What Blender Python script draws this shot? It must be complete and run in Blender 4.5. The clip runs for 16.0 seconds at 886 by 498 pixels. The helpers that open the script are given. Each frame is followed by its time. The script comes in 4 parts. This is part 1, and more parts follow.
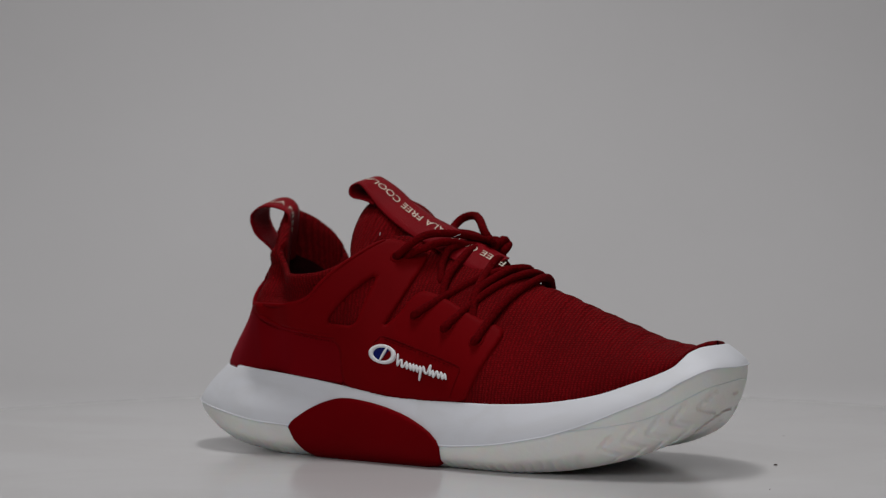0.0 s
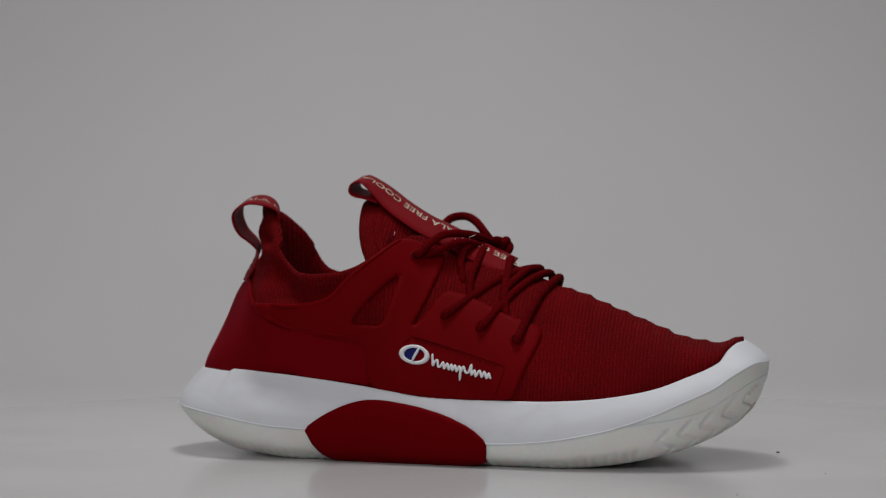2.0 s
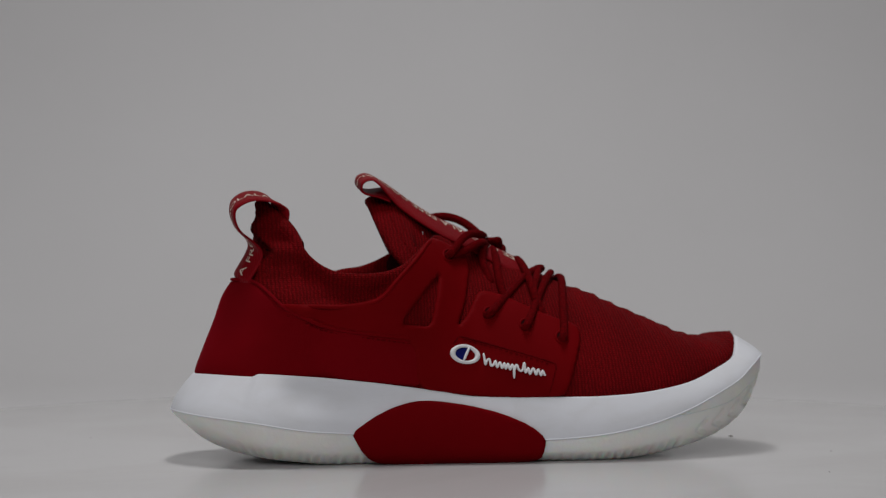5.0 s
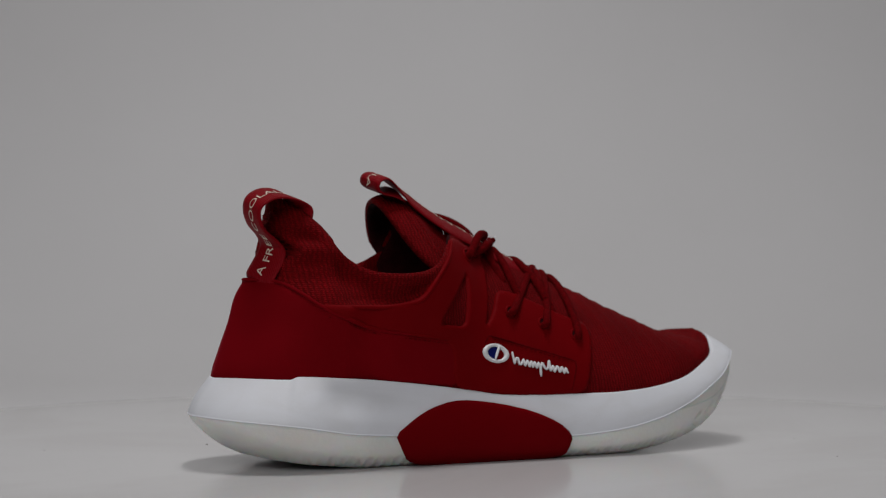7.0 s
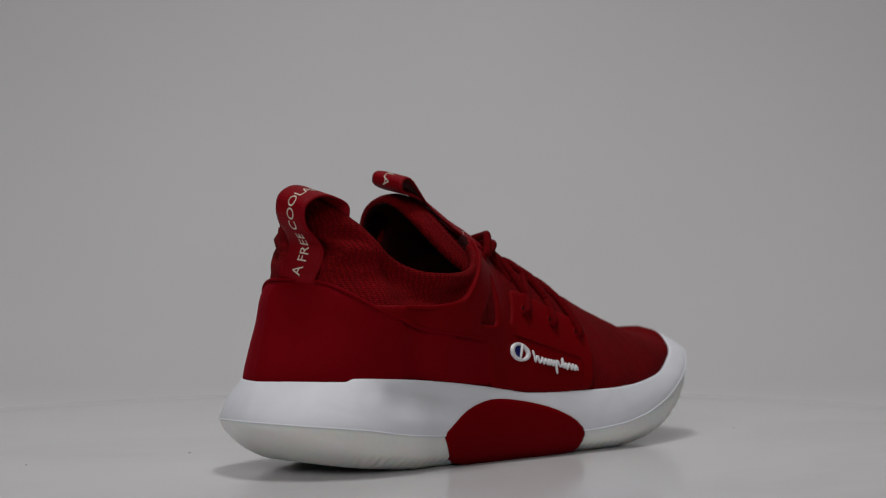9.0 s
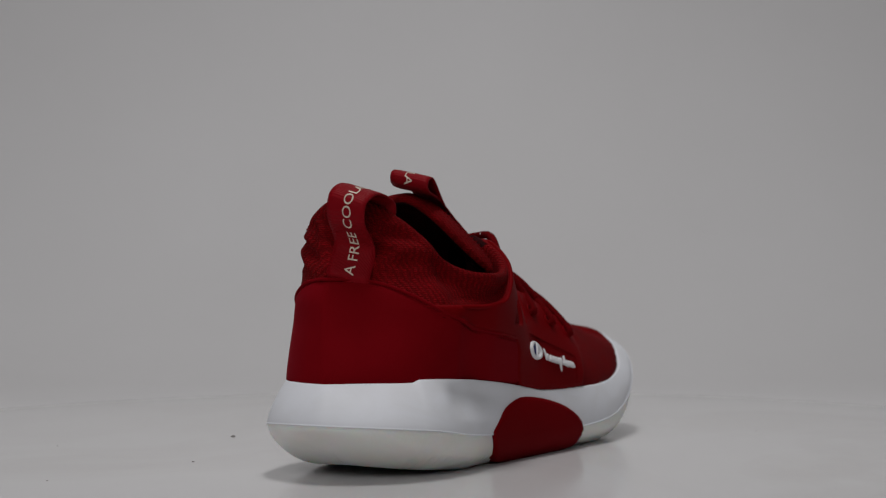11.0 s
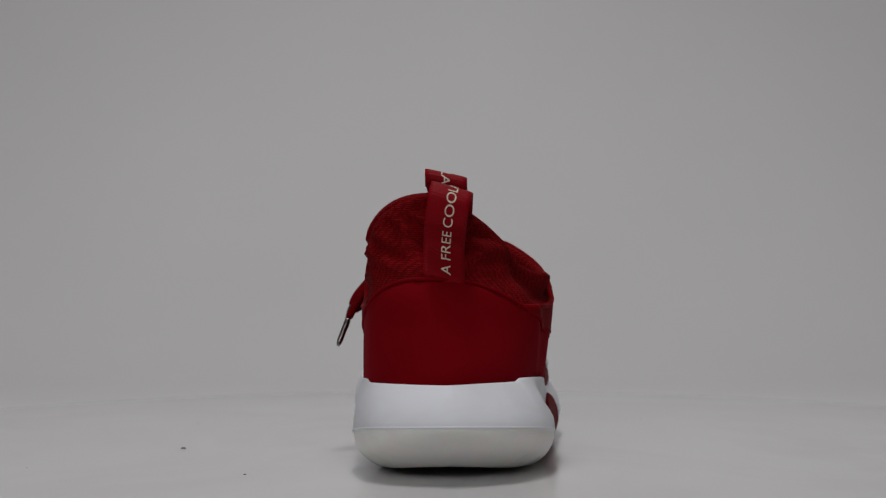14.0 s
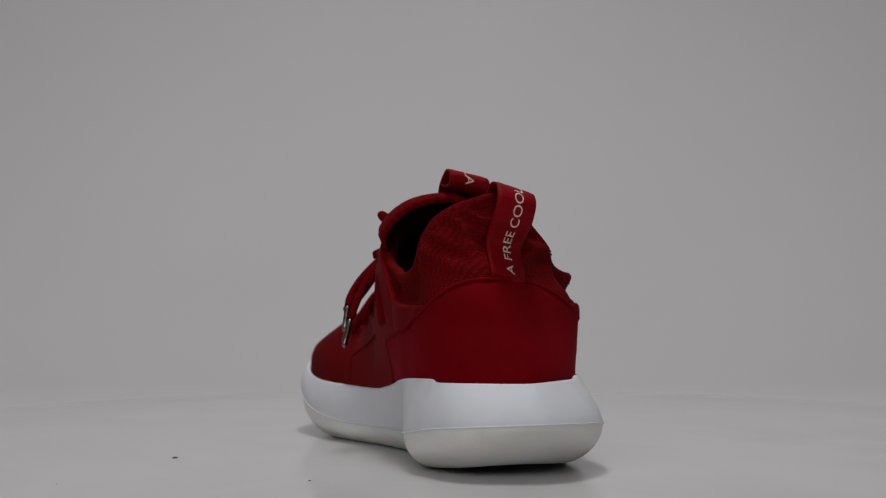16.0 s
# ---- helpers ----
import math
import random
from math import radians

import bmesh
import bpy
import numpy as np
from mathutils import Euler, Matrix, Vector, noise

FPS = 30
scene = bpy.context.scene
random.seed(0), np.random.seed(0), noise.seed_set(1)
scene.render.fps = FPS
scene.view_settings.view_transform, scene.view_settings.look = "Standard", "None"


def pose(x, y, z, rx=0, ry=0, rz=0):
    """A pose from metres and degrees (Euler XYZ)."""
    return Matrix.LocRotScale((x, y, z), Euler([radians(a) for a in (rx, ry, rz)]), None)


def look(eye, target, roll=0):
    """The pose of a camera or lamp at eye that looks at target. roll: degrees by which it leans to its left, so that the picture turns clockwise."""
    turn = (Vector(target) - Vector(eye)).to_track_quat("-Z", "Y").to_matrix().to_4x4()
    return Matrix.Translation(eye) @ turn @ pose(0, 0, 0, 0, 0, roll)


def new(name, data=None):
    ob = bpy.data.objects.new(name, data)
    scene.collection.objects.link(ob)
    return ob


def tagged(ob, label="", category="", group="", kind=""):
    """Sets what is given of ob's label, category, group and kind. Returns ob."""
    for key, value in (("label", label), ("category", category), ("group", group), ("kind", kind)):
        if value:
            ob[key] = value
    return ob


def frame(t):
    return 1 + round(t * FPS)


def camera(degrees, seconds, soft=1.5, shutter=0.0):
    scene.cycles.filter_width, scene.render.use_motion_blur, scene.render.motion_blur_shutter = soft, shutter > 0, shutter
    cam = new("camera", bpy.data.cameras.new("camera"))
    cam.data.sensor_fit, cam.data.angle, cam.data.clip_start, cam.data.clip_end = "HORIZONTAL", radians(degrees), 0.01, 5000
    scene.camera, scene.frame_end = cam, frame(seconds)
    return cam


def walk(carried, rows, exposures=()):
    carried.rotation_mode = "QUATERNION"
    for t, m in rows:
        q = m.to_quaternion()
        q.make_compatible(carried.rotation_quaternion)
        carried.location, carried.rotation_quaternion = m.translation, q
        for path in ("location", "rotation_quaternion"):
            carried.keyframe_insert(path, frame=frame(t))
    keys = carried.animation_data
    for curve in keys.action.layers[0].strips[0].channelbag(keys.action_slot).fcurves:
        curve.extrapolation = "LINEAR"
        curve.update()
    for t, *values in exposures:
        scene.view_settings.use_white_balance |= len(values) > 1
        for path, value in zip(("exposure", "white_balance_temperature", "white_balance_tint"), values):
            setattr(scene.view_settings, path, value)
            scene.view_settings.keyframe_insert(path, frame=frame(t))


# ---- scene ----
from mathutils.geometry import delaunay_2d_cdt

# ---------------------------------------------------------------- camera
cam = camera(33.10, 16.0, soft=1.25)
cam.data.dof.use_dof, cam.data.dof.focus_distance, cam.data.dof.aperture_fstop = True, 0.725, 10.0
EYE = Vector((0.0056, -0.8, 0.0948))
VIEW = look(EYE, EYE + Vector((0, math.cos(radians(0.92)), math.sin(radians(0.92)))), -0.24)
walk(cam, [(0, VIEW), (16, VIEW)], exposures=[(0, 0.0), (16, 0.0)])

# ---------------------------------------------------------------- light
world = bpy.data.worlds.new("studio")
scene.world = world
world.use_nodes = True
world.node_tree.nodes["Background"].inputs[0].default_value = (1.0, 0.98, 0.96, 1)
world.node_tree.nodes["Background"].inputs[1].default_value = 0.08


def softbox(name, eye, target, sx, sy, watts, tint):
    data = bpy.data.lights.new(name, "AREA")
    data.shape, data.size, data.size_y, data.energy, data.color = "RECTANGLE", sx, sy, watts, tint
    ob = new(name, data)
    ob.matrix_world = look(eye, target)
    return ob


softbox("overhead_softbox", (0.0, -0.04, 1.25), (0, 0.0, 0), 0.16, 0.5, 4.1, (1.0, 0.985, 0.985))
softbox("front_softbox", (-0.35, -1.5, 1.05), (0, 0.0, 0.05), 1.7, 0.8, 8.5, (1.0, 0.985, 0.998))
# unseen fill lamp, added only to brighten the sheet behind the shoe
softbox("backdrop_fill", (0.05, 0.1, 2.2), (0.05, 1.2, 0.2), 0.9, 0.5, 9.3, (1.0, 0.985, 0.99))


# ---------------------------------------------------------------- materials
def material(name, colour, rough=0.6, dark=None, scale=40.0, mix=0.5, bump=0.0, bump_scale=400.0, metal=0.0, stretch=(1, 1, 1), kind="noise", spec=0.5):
    m = bpy.data.materials.new(name)
    m.use_nodes = True
    nt = m.node_tree
    b = nt.nodes["Principled BSDF"]
    b.inputs["Roughness"].default_value, b.inputs["Metallic"].default_value = rough, metal
    b.inputs["Specular IOR Level"].default_value = spec
    tc = nt.nodes.new("ShaderNodeTexCoord")
    mp = nt.nodes.new("ShaderNodeMapping")
    mp.inputs["Scale"].default_value = stretch
    nt.links.new(tc.outputs["Object"], mp.inputs["Vector"])
    n1 = nt.nodes.new("ShaderNodeTexNoise")
    n1.inputs["Scale"].default_value, n1.inputs["Detail"].default_value = scale, 6
    nt.links.new(mp.outputs["Vector"], n1.inputs["Vector"])
    ramp = nt.nodes.new("ShaderNodeValToRGB")
    dark = dark or tuple(c * 0.7 for c in colour)
    ramp.color_ramp.elements[0].color, ramp.color_ramp.elements[1].color = (*dark, 1), (*colour, 1)
    ramp.color_ramp.elements[0].position, ramp.color_ramp.elements[1].position = 0.5 - mix / 2, 0.5 + mix / 4
    nt.links.new(n1.outputs["Fac"], ramp.inputs["Fac"])
    nt.links.new(ramp.outputs["Color"], b.inputs["Base Color"])
    if bump:
        if kind == "knit":
            t = nt.nodes.new("ShaderNodeTexVoronoi")
            t.inputs["Scale"].default_value = bump_scale
            out = t.outputs["Distance"]
        elif kind == "wave":
            t = nt.nodes.new("ShaderNodeTexWave")
            t.inputs["Scale"].default_value, t.inputs["Distortion"].default_value = bump_scale, 0.6
            out = t.outputs["Fac"]
        else:
            t = nt.nodes.new("ShaderNodeTexNoise")
            t.inputs["Scale"].default_value, t.inputs["Detail"].default_value = bump_scale, 4
            out = t.outputs["Fac"]
        nt.links.new(mp.outputs["Vector"], t.inputs["Vector"])
        bp = nt.nodes.new("ShaderNodeBump")
        bp.inputs["Strength"].default_value, bp.inputs["Distance"].default_value = 1.0, bump
        nt.links.new(out, bp.inputs["Height"])
        nt.links.new(bp.outputs["Normal"], b.inputs["Normal"])
    return m


def knitted(name, colour, dark):
    """Knit with upright rib columns, fine cross stitches and a little unevenness."""
    m = bpy.data.materials.new(name)
    m.use_nodes = True
    nt = m.node_tree
    b = nt.nodes["Principled BSDF"]
    b.inputs["Roughness"].default_value, b.inputs["Specular IOR Level"].default_value = 0.9, 0.08
    tc = nt.nodes.new("ShaderNodeTexCoord")

    def wave(direction, scale, distortion):
        w = nt.nodes.new("ShaderNodeTexWave")
        w.bands_direction = direction
        w.inputs["Scale"].default_value, w.inputs["Distortion"].default_value = scale, distortion
        w.inputs["Detail"].default_value, w.inputs["Detail Scale"].default_value = 2.0, 2.5
        nt.links.new(tc.outputs["Object"], w.inputs["Vector"])
        return w.outputs["Fac"]
    cols, rows = wave("X", 175, 3.5), wave("Z", 330, 4.0)
    n = nt.nodes.new("ShaderNodeTexNoise")
    n.inputs["Scale"].default_value, n.inputs["Detail"].default_value = 900, 3
    nt.links.new(tc.outputs["Object"], n.inputs["Vector"])
    big = nt.nodes.new("ShaderNodeTexNoise")
    big.inputs["Scale"].default_value = 45
    nt.links.new(tc.outputs["Object"], big.inputs["Vector"])

    def calc(op, a, c):
        k = nt.nodes.new("ShaderNodeMath")
        k.operation = op
        for i, v in enumerate((a, c)):
            if isinstance(v, float):
                k.inputs[i].default_value = v
            else:
                nt.links.new(v, k.inputs[i])
        return k.outputs[0]
    stitch = calc("MULTIPLY", cols, calc("ADD", calc("MULTIPLY", rows, 0.75), 0.25))
    h = calc("ADD", calc("MULTIPLY", stitch, 0.62), calc("MULTIPLY", n.outputs["Fac"], 0.5))
    fac = calc("ADD", calc("MULTIPLY", h, 0.7), calc("MULTIPLY", big.outputs["Fac"], 0.35))
    ramp = nt.nodes.new("ShaderNodeValToRGB")
    ramp.color_ramp.elements[0].color, ramp.color_ramp.elements[1].color = (*dark, 1), (*colour, 1)
    ramp.color_ramp.elements[0].position, ramp.color_ramp.elements[1].position = 0.36, 0.86
    nt.links.new(fac, ramp.inputs["Fac"])
    nt.links.new(ramp.outputs["Color"], b.inputs["Base Color"])
    bp = nt.nodes.new("ShaderNodeBump")
    bp.inputs["Strength"].default_value, bp.inputs["Distance"].default_value = 1.0, 0.0009
    nt.links.new(h, bp.inputs["Height"])
    nt.links.new(bp.outputs["Normal"], b.inputs["Normal"])
    return m


KNIT = knitted("red_knit", (0.27, 0.001, 0.0045), (0.105, 0.0004, 0.0015))
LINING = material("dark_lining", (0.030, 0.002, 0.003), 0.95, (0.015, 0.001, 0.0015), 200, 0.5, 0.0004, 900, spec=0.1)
PANEL = material("red_moulded_panel", (0.168, 0.0007, 0.0028), 0.6, (0.140, 0.0005, 0.0020), 30, 0.6, 0.0001, 1800, spec=0.03)
COUNTER = material("red_heel_panel", (0.172, 0.0007, 0.0042), 0.8, (0.146, 0.0005, 0.0032), 30, 0.6, 0.00012, 1500, spec=0.03)
NAP = COUNTER.node_tree.nodes["Principled BSDF"].inputs
NAP["Sheen Weight"].default_value, NAP["Sheen Roughness"].default_value, NAP["Sheen Tint"].default_value = 0.12, 0.5, (0.9, 0.04, 0.09, 1)
RUBBER = material("red_rubber", (0.160, 0.0006, 0.0032), 0.6, (0.135, 0.0005, 0.0023), 20, 0.6, 0.0001, 1200, spec=0.02)
LACE = material("red_lace_cord", (0.135, 0.0006, 0.0025), 0.9, (0.055, 0.0003, 0.0010), 700, 0.6, 0.0003, 1300, kind="knit", spec=0.04)
RIBBON = material("red_grosgrain", (0.225, 0.0014, 0.0062), 0.55, (0.185, 0.0011, 0.0048), 60, 0.6, 0.00012, 420, kind="wave", stretch=(1, 0.02, 1), spec=0.08)
FOAM = material("white_foam", (0.79, 0.81, 0.86), 0.6, (0.74, 0.76, 0.805), 14, 0.7, 0.00003, 700)
OUTSOLE = material("cream_rubber", (0.86, 0.85, 0.82), 0.4, (0.79, 0.775, 0.74), 22, 0.7, 0.00015, 500)
OUTSOLE.node_tree.nodes["Principled BSDF"].inputs["Subsurface Weight"].default_value = 0.35
OUTSOLE.node_tree.nodes["Principled BSDF"].inputs["Subsurface Scale"].default_value = 0.01
WHITE = material("white_print", (0.82, 0.82, 0.84), 0.45, (0.76, 0.76, 0.78), 80)
CREAM_PRINT = material("cream_print", (0.78, 0.70, 0.58), 0.6, (0.5, 0.4, 0.32), 300, 0.5)
BLUE = material("blue_print", (0.006, 0.010, 0.13), 0.5, (0.005, 0.008, 0.10), 80, spec=0.1)
THREAD = material("red_thread", (0.21, 0.0012, 0.004), 0.9, (0.15, 0.0008, 0.0025), 300, spec=0.04)
METAL = material("dark_metal", (0.25, 0.22, 0.22), 0.25, (0.12, 0.10, 0.10), 200, 0.5, metal=1.0)
PAPER = material("white_backdrop", (0.61, 0.606, 0.612), 0.5, (0.575, 0.57, 0.573), 3.0, 0.8, 0.0001, 60, spec=0.12)
DISC = material("white_turntable", (0.65, 0.646, 0.652), 0.17, (0.615, 0.61, 0.613), 3.0, 0.8, 0.00002, 160, spec=0.24)


def smudge(m, scale, low, stretch):
    """Uneven wiped-on smears over a surface's colour and gloss."""
    nt = m.node_tree
    b = nt.nodes["Principled BSDF"]
    tc, mp = nt.nodes.new("ShaderNodeTexCoord"), nt.nodes.new("ShaderNodeMapping")
    mp.inputs["Scale"].default_value = stretch
    n, ramp, mul = nt.nodes.new("ShaderNodeTexNoise"), nt.nodes.new("ShaderNodeValToRGB"), nt.nodes.new("ShaderNodeMix")
    n.inputs["Scale"].default_value, n.inputs["Detail"].default_value, n.inputs["Distortion"].default_value = scale, 5, 1.2
    mul.data_type, mul.blend_type, mul.inputs["Factor"].default_value = "RGBA", "MULTIPLY", 1.0
    ramp.color_ramp.elements[0].color, ramp.color_ramp.elements[0].position = (low, low * 0.995, low * 0.985, 1), 0.36
    ramp.color_ramp.elements[1].color, ramp.color_ramp.elements[1].position = (1, 1, 1, 1), 0.56
    colour = b.inputs["Base Color"].links[0].from_socket
    nt.links.new(tc.outputs["Object"], mp.inputs["Vector"])
    nt.links.new(mp.outputs["Vector"], n.inputs["Vector"])
    nt.links.new(n.outputs["Fac"], ramp.inputs["Fac"])
    nt.links.new(colour, mul.inputs["A"])
    nt.links.new(ramp.outputs["Color"], mul.inputs["B"])
    nt.links.new(mul.outputs["Result"], b.inputs["Base Color"])


smudge(DISC, 5, 0.945, (1.0, 1.3, 1.0))
smudge(OUTSOLE, 22, 0.95, (1.0, 1.0, 2.0))
smudge(FOAM, 30, 0.965, (1.0, 1.0, 2.0))
PAINT = material("room_paint", (0.55, 0.55, 0.54), 0.8, (0.50, 0.50, 0.49), 2.0)
WOOD = material("table_board", (0.45, 0.42, 0.38), 0.5, (0.36, 0.33, 0.29), 12.0)
DUST = material("dust", (0.10, 0.08, 0.07), 0.9)


# ---------------------------------------------------------------- mesh helpers
def mesh_of(name, verts, faces, mat, smooth=True):
    me = bpy.data.meshes.new(name)
    me.from_pydata([tuple(v) for v in verts], [], faces)
    me.update()
    me.materials.append(mat)
    if smooth:
        me.polygons.foreach_set("use_smooth", [True] * len(me.polygons))
    return me


def part(name, me, parent, label=""):
    ob = new(name, me)
    ob.parent = parent
    return tagged(ob, label)


def recalc(me):
    bm = bmesh.new()
    bm.from_mesh(me)
    bmesh.ops.remove_doubles(bm, verts=bm.verts, dist=0.00002)
    bmesh.ops.recalc_face_normals(bm, faces=bm.faces)
    bm.to_mesh(me)
    bm.free()
    return me


def curve(pairs):
    """A smooth table: cubic through the pairs, flat outside."""
    xs, ys = np.array([p[0] for p in pairs], float), np.array([p[1] for p in pairs], float)
    d = np.diff(ys) / np.diff(xs)
    m = np.empty(len(xs))
    m[0], m[-1] = d[0], d[-1]
    for i in range(1, len(xs) - 1):
        m[i] = 0 if d[i - 1] * d[i] <= 0 else 2 * d[i - 1] * d[i] / (d[i - 1] + d[i])

    def f(x):
        x = min(max(float(x), xs[0]), xs[-1])
        i = min(max(int(np.searchsorted(xs, x)) - 1, 0), len(xs) - 2)
        h = xs[i + 1] - xs[i]
        t = (x - xs[i]) / h
        return ((2 * t**3 - 3 * t**2 + 1) * ys[i] + (t**3 - 2 * t**2 + t) * h * m[i]
                + (-2 * t**3 + 3 * t**2) * ys[i + 1] + (t**3 - t**2) * h * m[i + 1])
    return f


def spline(points, step=0.0012, closed=False):
    """Catmull-Rom through the points, evenly dense."""
    P = [Vector(p) for p in points]
    n = len(P)
    out = []
    for i in range(n if closed else n - 1):
        a, b = P[i], P[(i + 1) % n]
        p0 = P[i - 1] if closed or i > 0 else a * 2 - b
        p3 = P[(i + 2) % n] if closed or i < n - 2 else b * 2 - a
        k = max(2, int((b - a).length / step))
        for j in range(k):
            t = j / k
            out.append(0.5 * ((2 * a) + (b - p0) * t + (2 * p0 - 5 * a + 4 * b - p3) * t * t + (3 * a - p0 - 3 * b + p3) * t**3))
    if not closed:
        out.append(P[-1])
    return out


def smoothstep(a, b, x):
    t = min(max((x - a) / (b - a), 0.0), 1.0)
    return t * t * (3 - 2 * t)


def tube(points, radius, mat, name="cord", ring=10, closed=False, squash=1.0):
    """A round cord along a path, with rounded ends."""
    P = points
    verts, faces = [], []
    up = Vector((0, 0, 1))
    n = len(P)
    side = None
    for i, p in enumerate(P):
        t = (P[(i + 1) % n if closed else min(i + 1, n - 1)] - P[i - 1 if closed else max(i - 1, 0)]).normalized()
        if side is None:
            side = t.cross(up if abs(t.z) < 0.9 else Vector((1, 0, 0))).normalized()
        side = (side - t * side.dot(t)).normalized()
        other = t.cross(side)
        r = radius
        if not closed:
            e = min(i, n - 1 - i)
            r = radius * (0.5, 0.85, 1.0)[min(e, 2)]
        for k in range(ring):
            a = 2 * math.pi * k / ring
            verts.append(p + side * math.cos(a) * r + other * math.sin(a) * r * squash)
    rows = n if closed else n - 1
    for i in range(rows):
        for k in range(ring):
            a, b = i * ring, ((i + 1) % n) * ring
            faces.append((a + k, a + (k + 1) % ring, b + (k + 1) % ring, b + k))
    if not closed:
        faces.append(tuple(range(ring))[::-1])
        faces.append(tuple(range((n - 1) * ring, n * ring)))
    return mesh_of(name, verts, faces, mat)


# ---------------------------------------------------------------- the room and its stage
def box(name, x0, x1, y0, y1, z0, z1, mat):
    v = [(x, y, z) for x in (x0, x1) for y in (y0, y1) for z in (z0, z1)]
    f = [(0, 1, 3, 2), (4, 6, 7, 5), (0, 4, 5, 1), (2, 3, 7, 6), (0, 2, 6, 4), (1, 5, 7, 3)]
    return new(name, mesh_of(name, v, f, mat, False))


def room():
    tagged(box("floor", -2.6, 2.6, -2.6, 2.6, -0.85, -0.80, WOOD), "plain brown studio floor below the table", "floor", kind="structure")
    tagged(box("ceiling", -2.6, 2.6, -2.6, 2.6, 2.6, 2.65, PAINT), "plain pale studio ceiling", "ceiling", kind="structure")
    for name, b in (("wall_north", (-2.6, 2.6, 2.6, 2.7)), ("wall_south", (-2.6, 2.6, -2.7, -2.6)), ("wall_west", (-2.7, -2.6, -2.7, 2.7)), ("wall_east", (2.6, 2.7, -2.7, 2.7))):
        tagged(box(name, *b, -0.85, 2.65, PAINT), "plain pale painted studio wall", "wall", kind="structure")
    tagged(box("table", -0.95, 0.95, -0.62, 1.35, -0.06, -0.012, WOOD), "plain board table under the white backdrop sheet", "table", kind="structure")
    # the white sheet: flat on the table, then a wide bend up the back
    line = [(-0.6, -0.0007), (-0.1, -0.0007), (0.24, -0.0007)]
    r, y0 = 0.5, 0.45
    line += [(y0 + r * math.sin(a), -0.0007 + r * (1 - math.cos(a))) for a in np.linspace(0, radians(84), 28)]
    y1, z1 = line[-1]
    line += [(y1 + 0.02 * k, z1 + 0.19 * k) for k in range(1, 8)]
    xs = np.linspace(-0.9, 0.9, 25)
    verts, faces = [], []
    for off in (0.0, -0.0015):
        for y, z in line:
            for x in xs:
                verts.append((x, y - off * 0.7, z + off))
    n, m = len(line), len(xs)
    for s in range(2):
        for i in range(n - 1):
            for j in range(m - 1):
                a = s * n * m + i * m + j
                faces.append((a, a + 1, a + m + 1, a + m))
    tagged(new("backdrop", mesh_of("backdrop", verts, faces, PAPER)), "seamless white backdrop sheet bending up behind the shoe", "backdrop", kind="structure")


def turntable():
    R, n = 0.40, 200
    prof = [(0, -0.0008), (R, -0.0008), (R, -0.0004), (R - 0.0006, -0.0001), (R - 0.002, 0.0), (0.1, 0.0), (0, 0.0)]
    verts, faces = [], []
    for r, z in prof:
        for k in range(n):
            a = 2 * math.pi * k / n
            verts.append((r * math.cos(a), r * math.sin(a), z))
    for i in range(len(prof) - 1):
        for k in range(n):
            faces.append((i * n + k, i * n + (k + 1) % n, (i + 1) * n + (k + 1) % n, (i + 1) * n + k))
    root = new("turntable")
    tagged(root, "glossy white turntable disc with a few dust specks", "turntable")
    part("disc", recalc(mesh_of("disc", verts, faces, DISC)), root)
    rng = random.Random(4)
    specks = [(0.011, 0.136, 0.0011), (0.180, 0.022, 0.0010), (-0.095, 0.088, 0.0006)]
    specks += [(0.21 * math.cos(a), 0.21 * math.sin(a), rng.uniform(0.0003, 0.0006)) for a in (0.8, 1.9, 2.6, 5.6, 6.0)]
    for x, y, r in specks:
        v, f = [], []
        for i, (rr, zz) in enumerate(((1.0, 0.0), (0.9, 0.35), (0.5, 0.6))):
            for k in range(7):
                a = 2 * math.pi * k / 7
                q = r * rr * rng.uniform(0.75, 1.15)
                v.append((x + q * math.cos(a), y + 1.4 * q * math.sin(a), zz * r))
        for i in range(2):
            for k in range(7):
                f.append((i * 7 + k, i * 7 + (k + 1) % 7, i * 7 + 7 + (k + 1) % 7, i * 7 + 7 + k))
        f.append(tuple(range(14, 21)))
        part("dust_speck", mesh_of("dust_speck", v, f, DUST), root, "tiny dark dust speck")
    return root


room()
TABLE_TOP = turntable()

# ---------------------------------------------------------------- the shoe: its forms in its own space, toe along +x, outer side along -y
RIM = [(-0.1388, -0.008), (-0.1375, -0.0185), (-0.133, -0.0285), (-0.122, -0.0425), (-0.101, -0.0550), (-0.075, -0.0600), (-0.0535, -0.0590), (-0.03, -0.0600), (0.0, -0.0635), (0.042, -0.0690), (0.075, -0.0735), (0.1, -0.0722), (0.125, -0.068), (0.146, -0.0610), (0.160, -0.0525), (0.170, -0.0415), (0.1755, -0.0275), (0.1765, -0.015), (0.173, 0.003), (0.164, 0.019), (0.15, 0.0325), (0.132, 0.0435), (0.112, 0.0478), (0.085, 0.0470), (0.055, 0.0395), (0.02, 0.0275), (-0.015, 0.0215), (-0.042, 0.0235), (-0.060, 0.0335), (-0.080, 0.0378), (-0.105, 0.0335), (-0.122, 0.0262), (-0.133, 0.0125)]
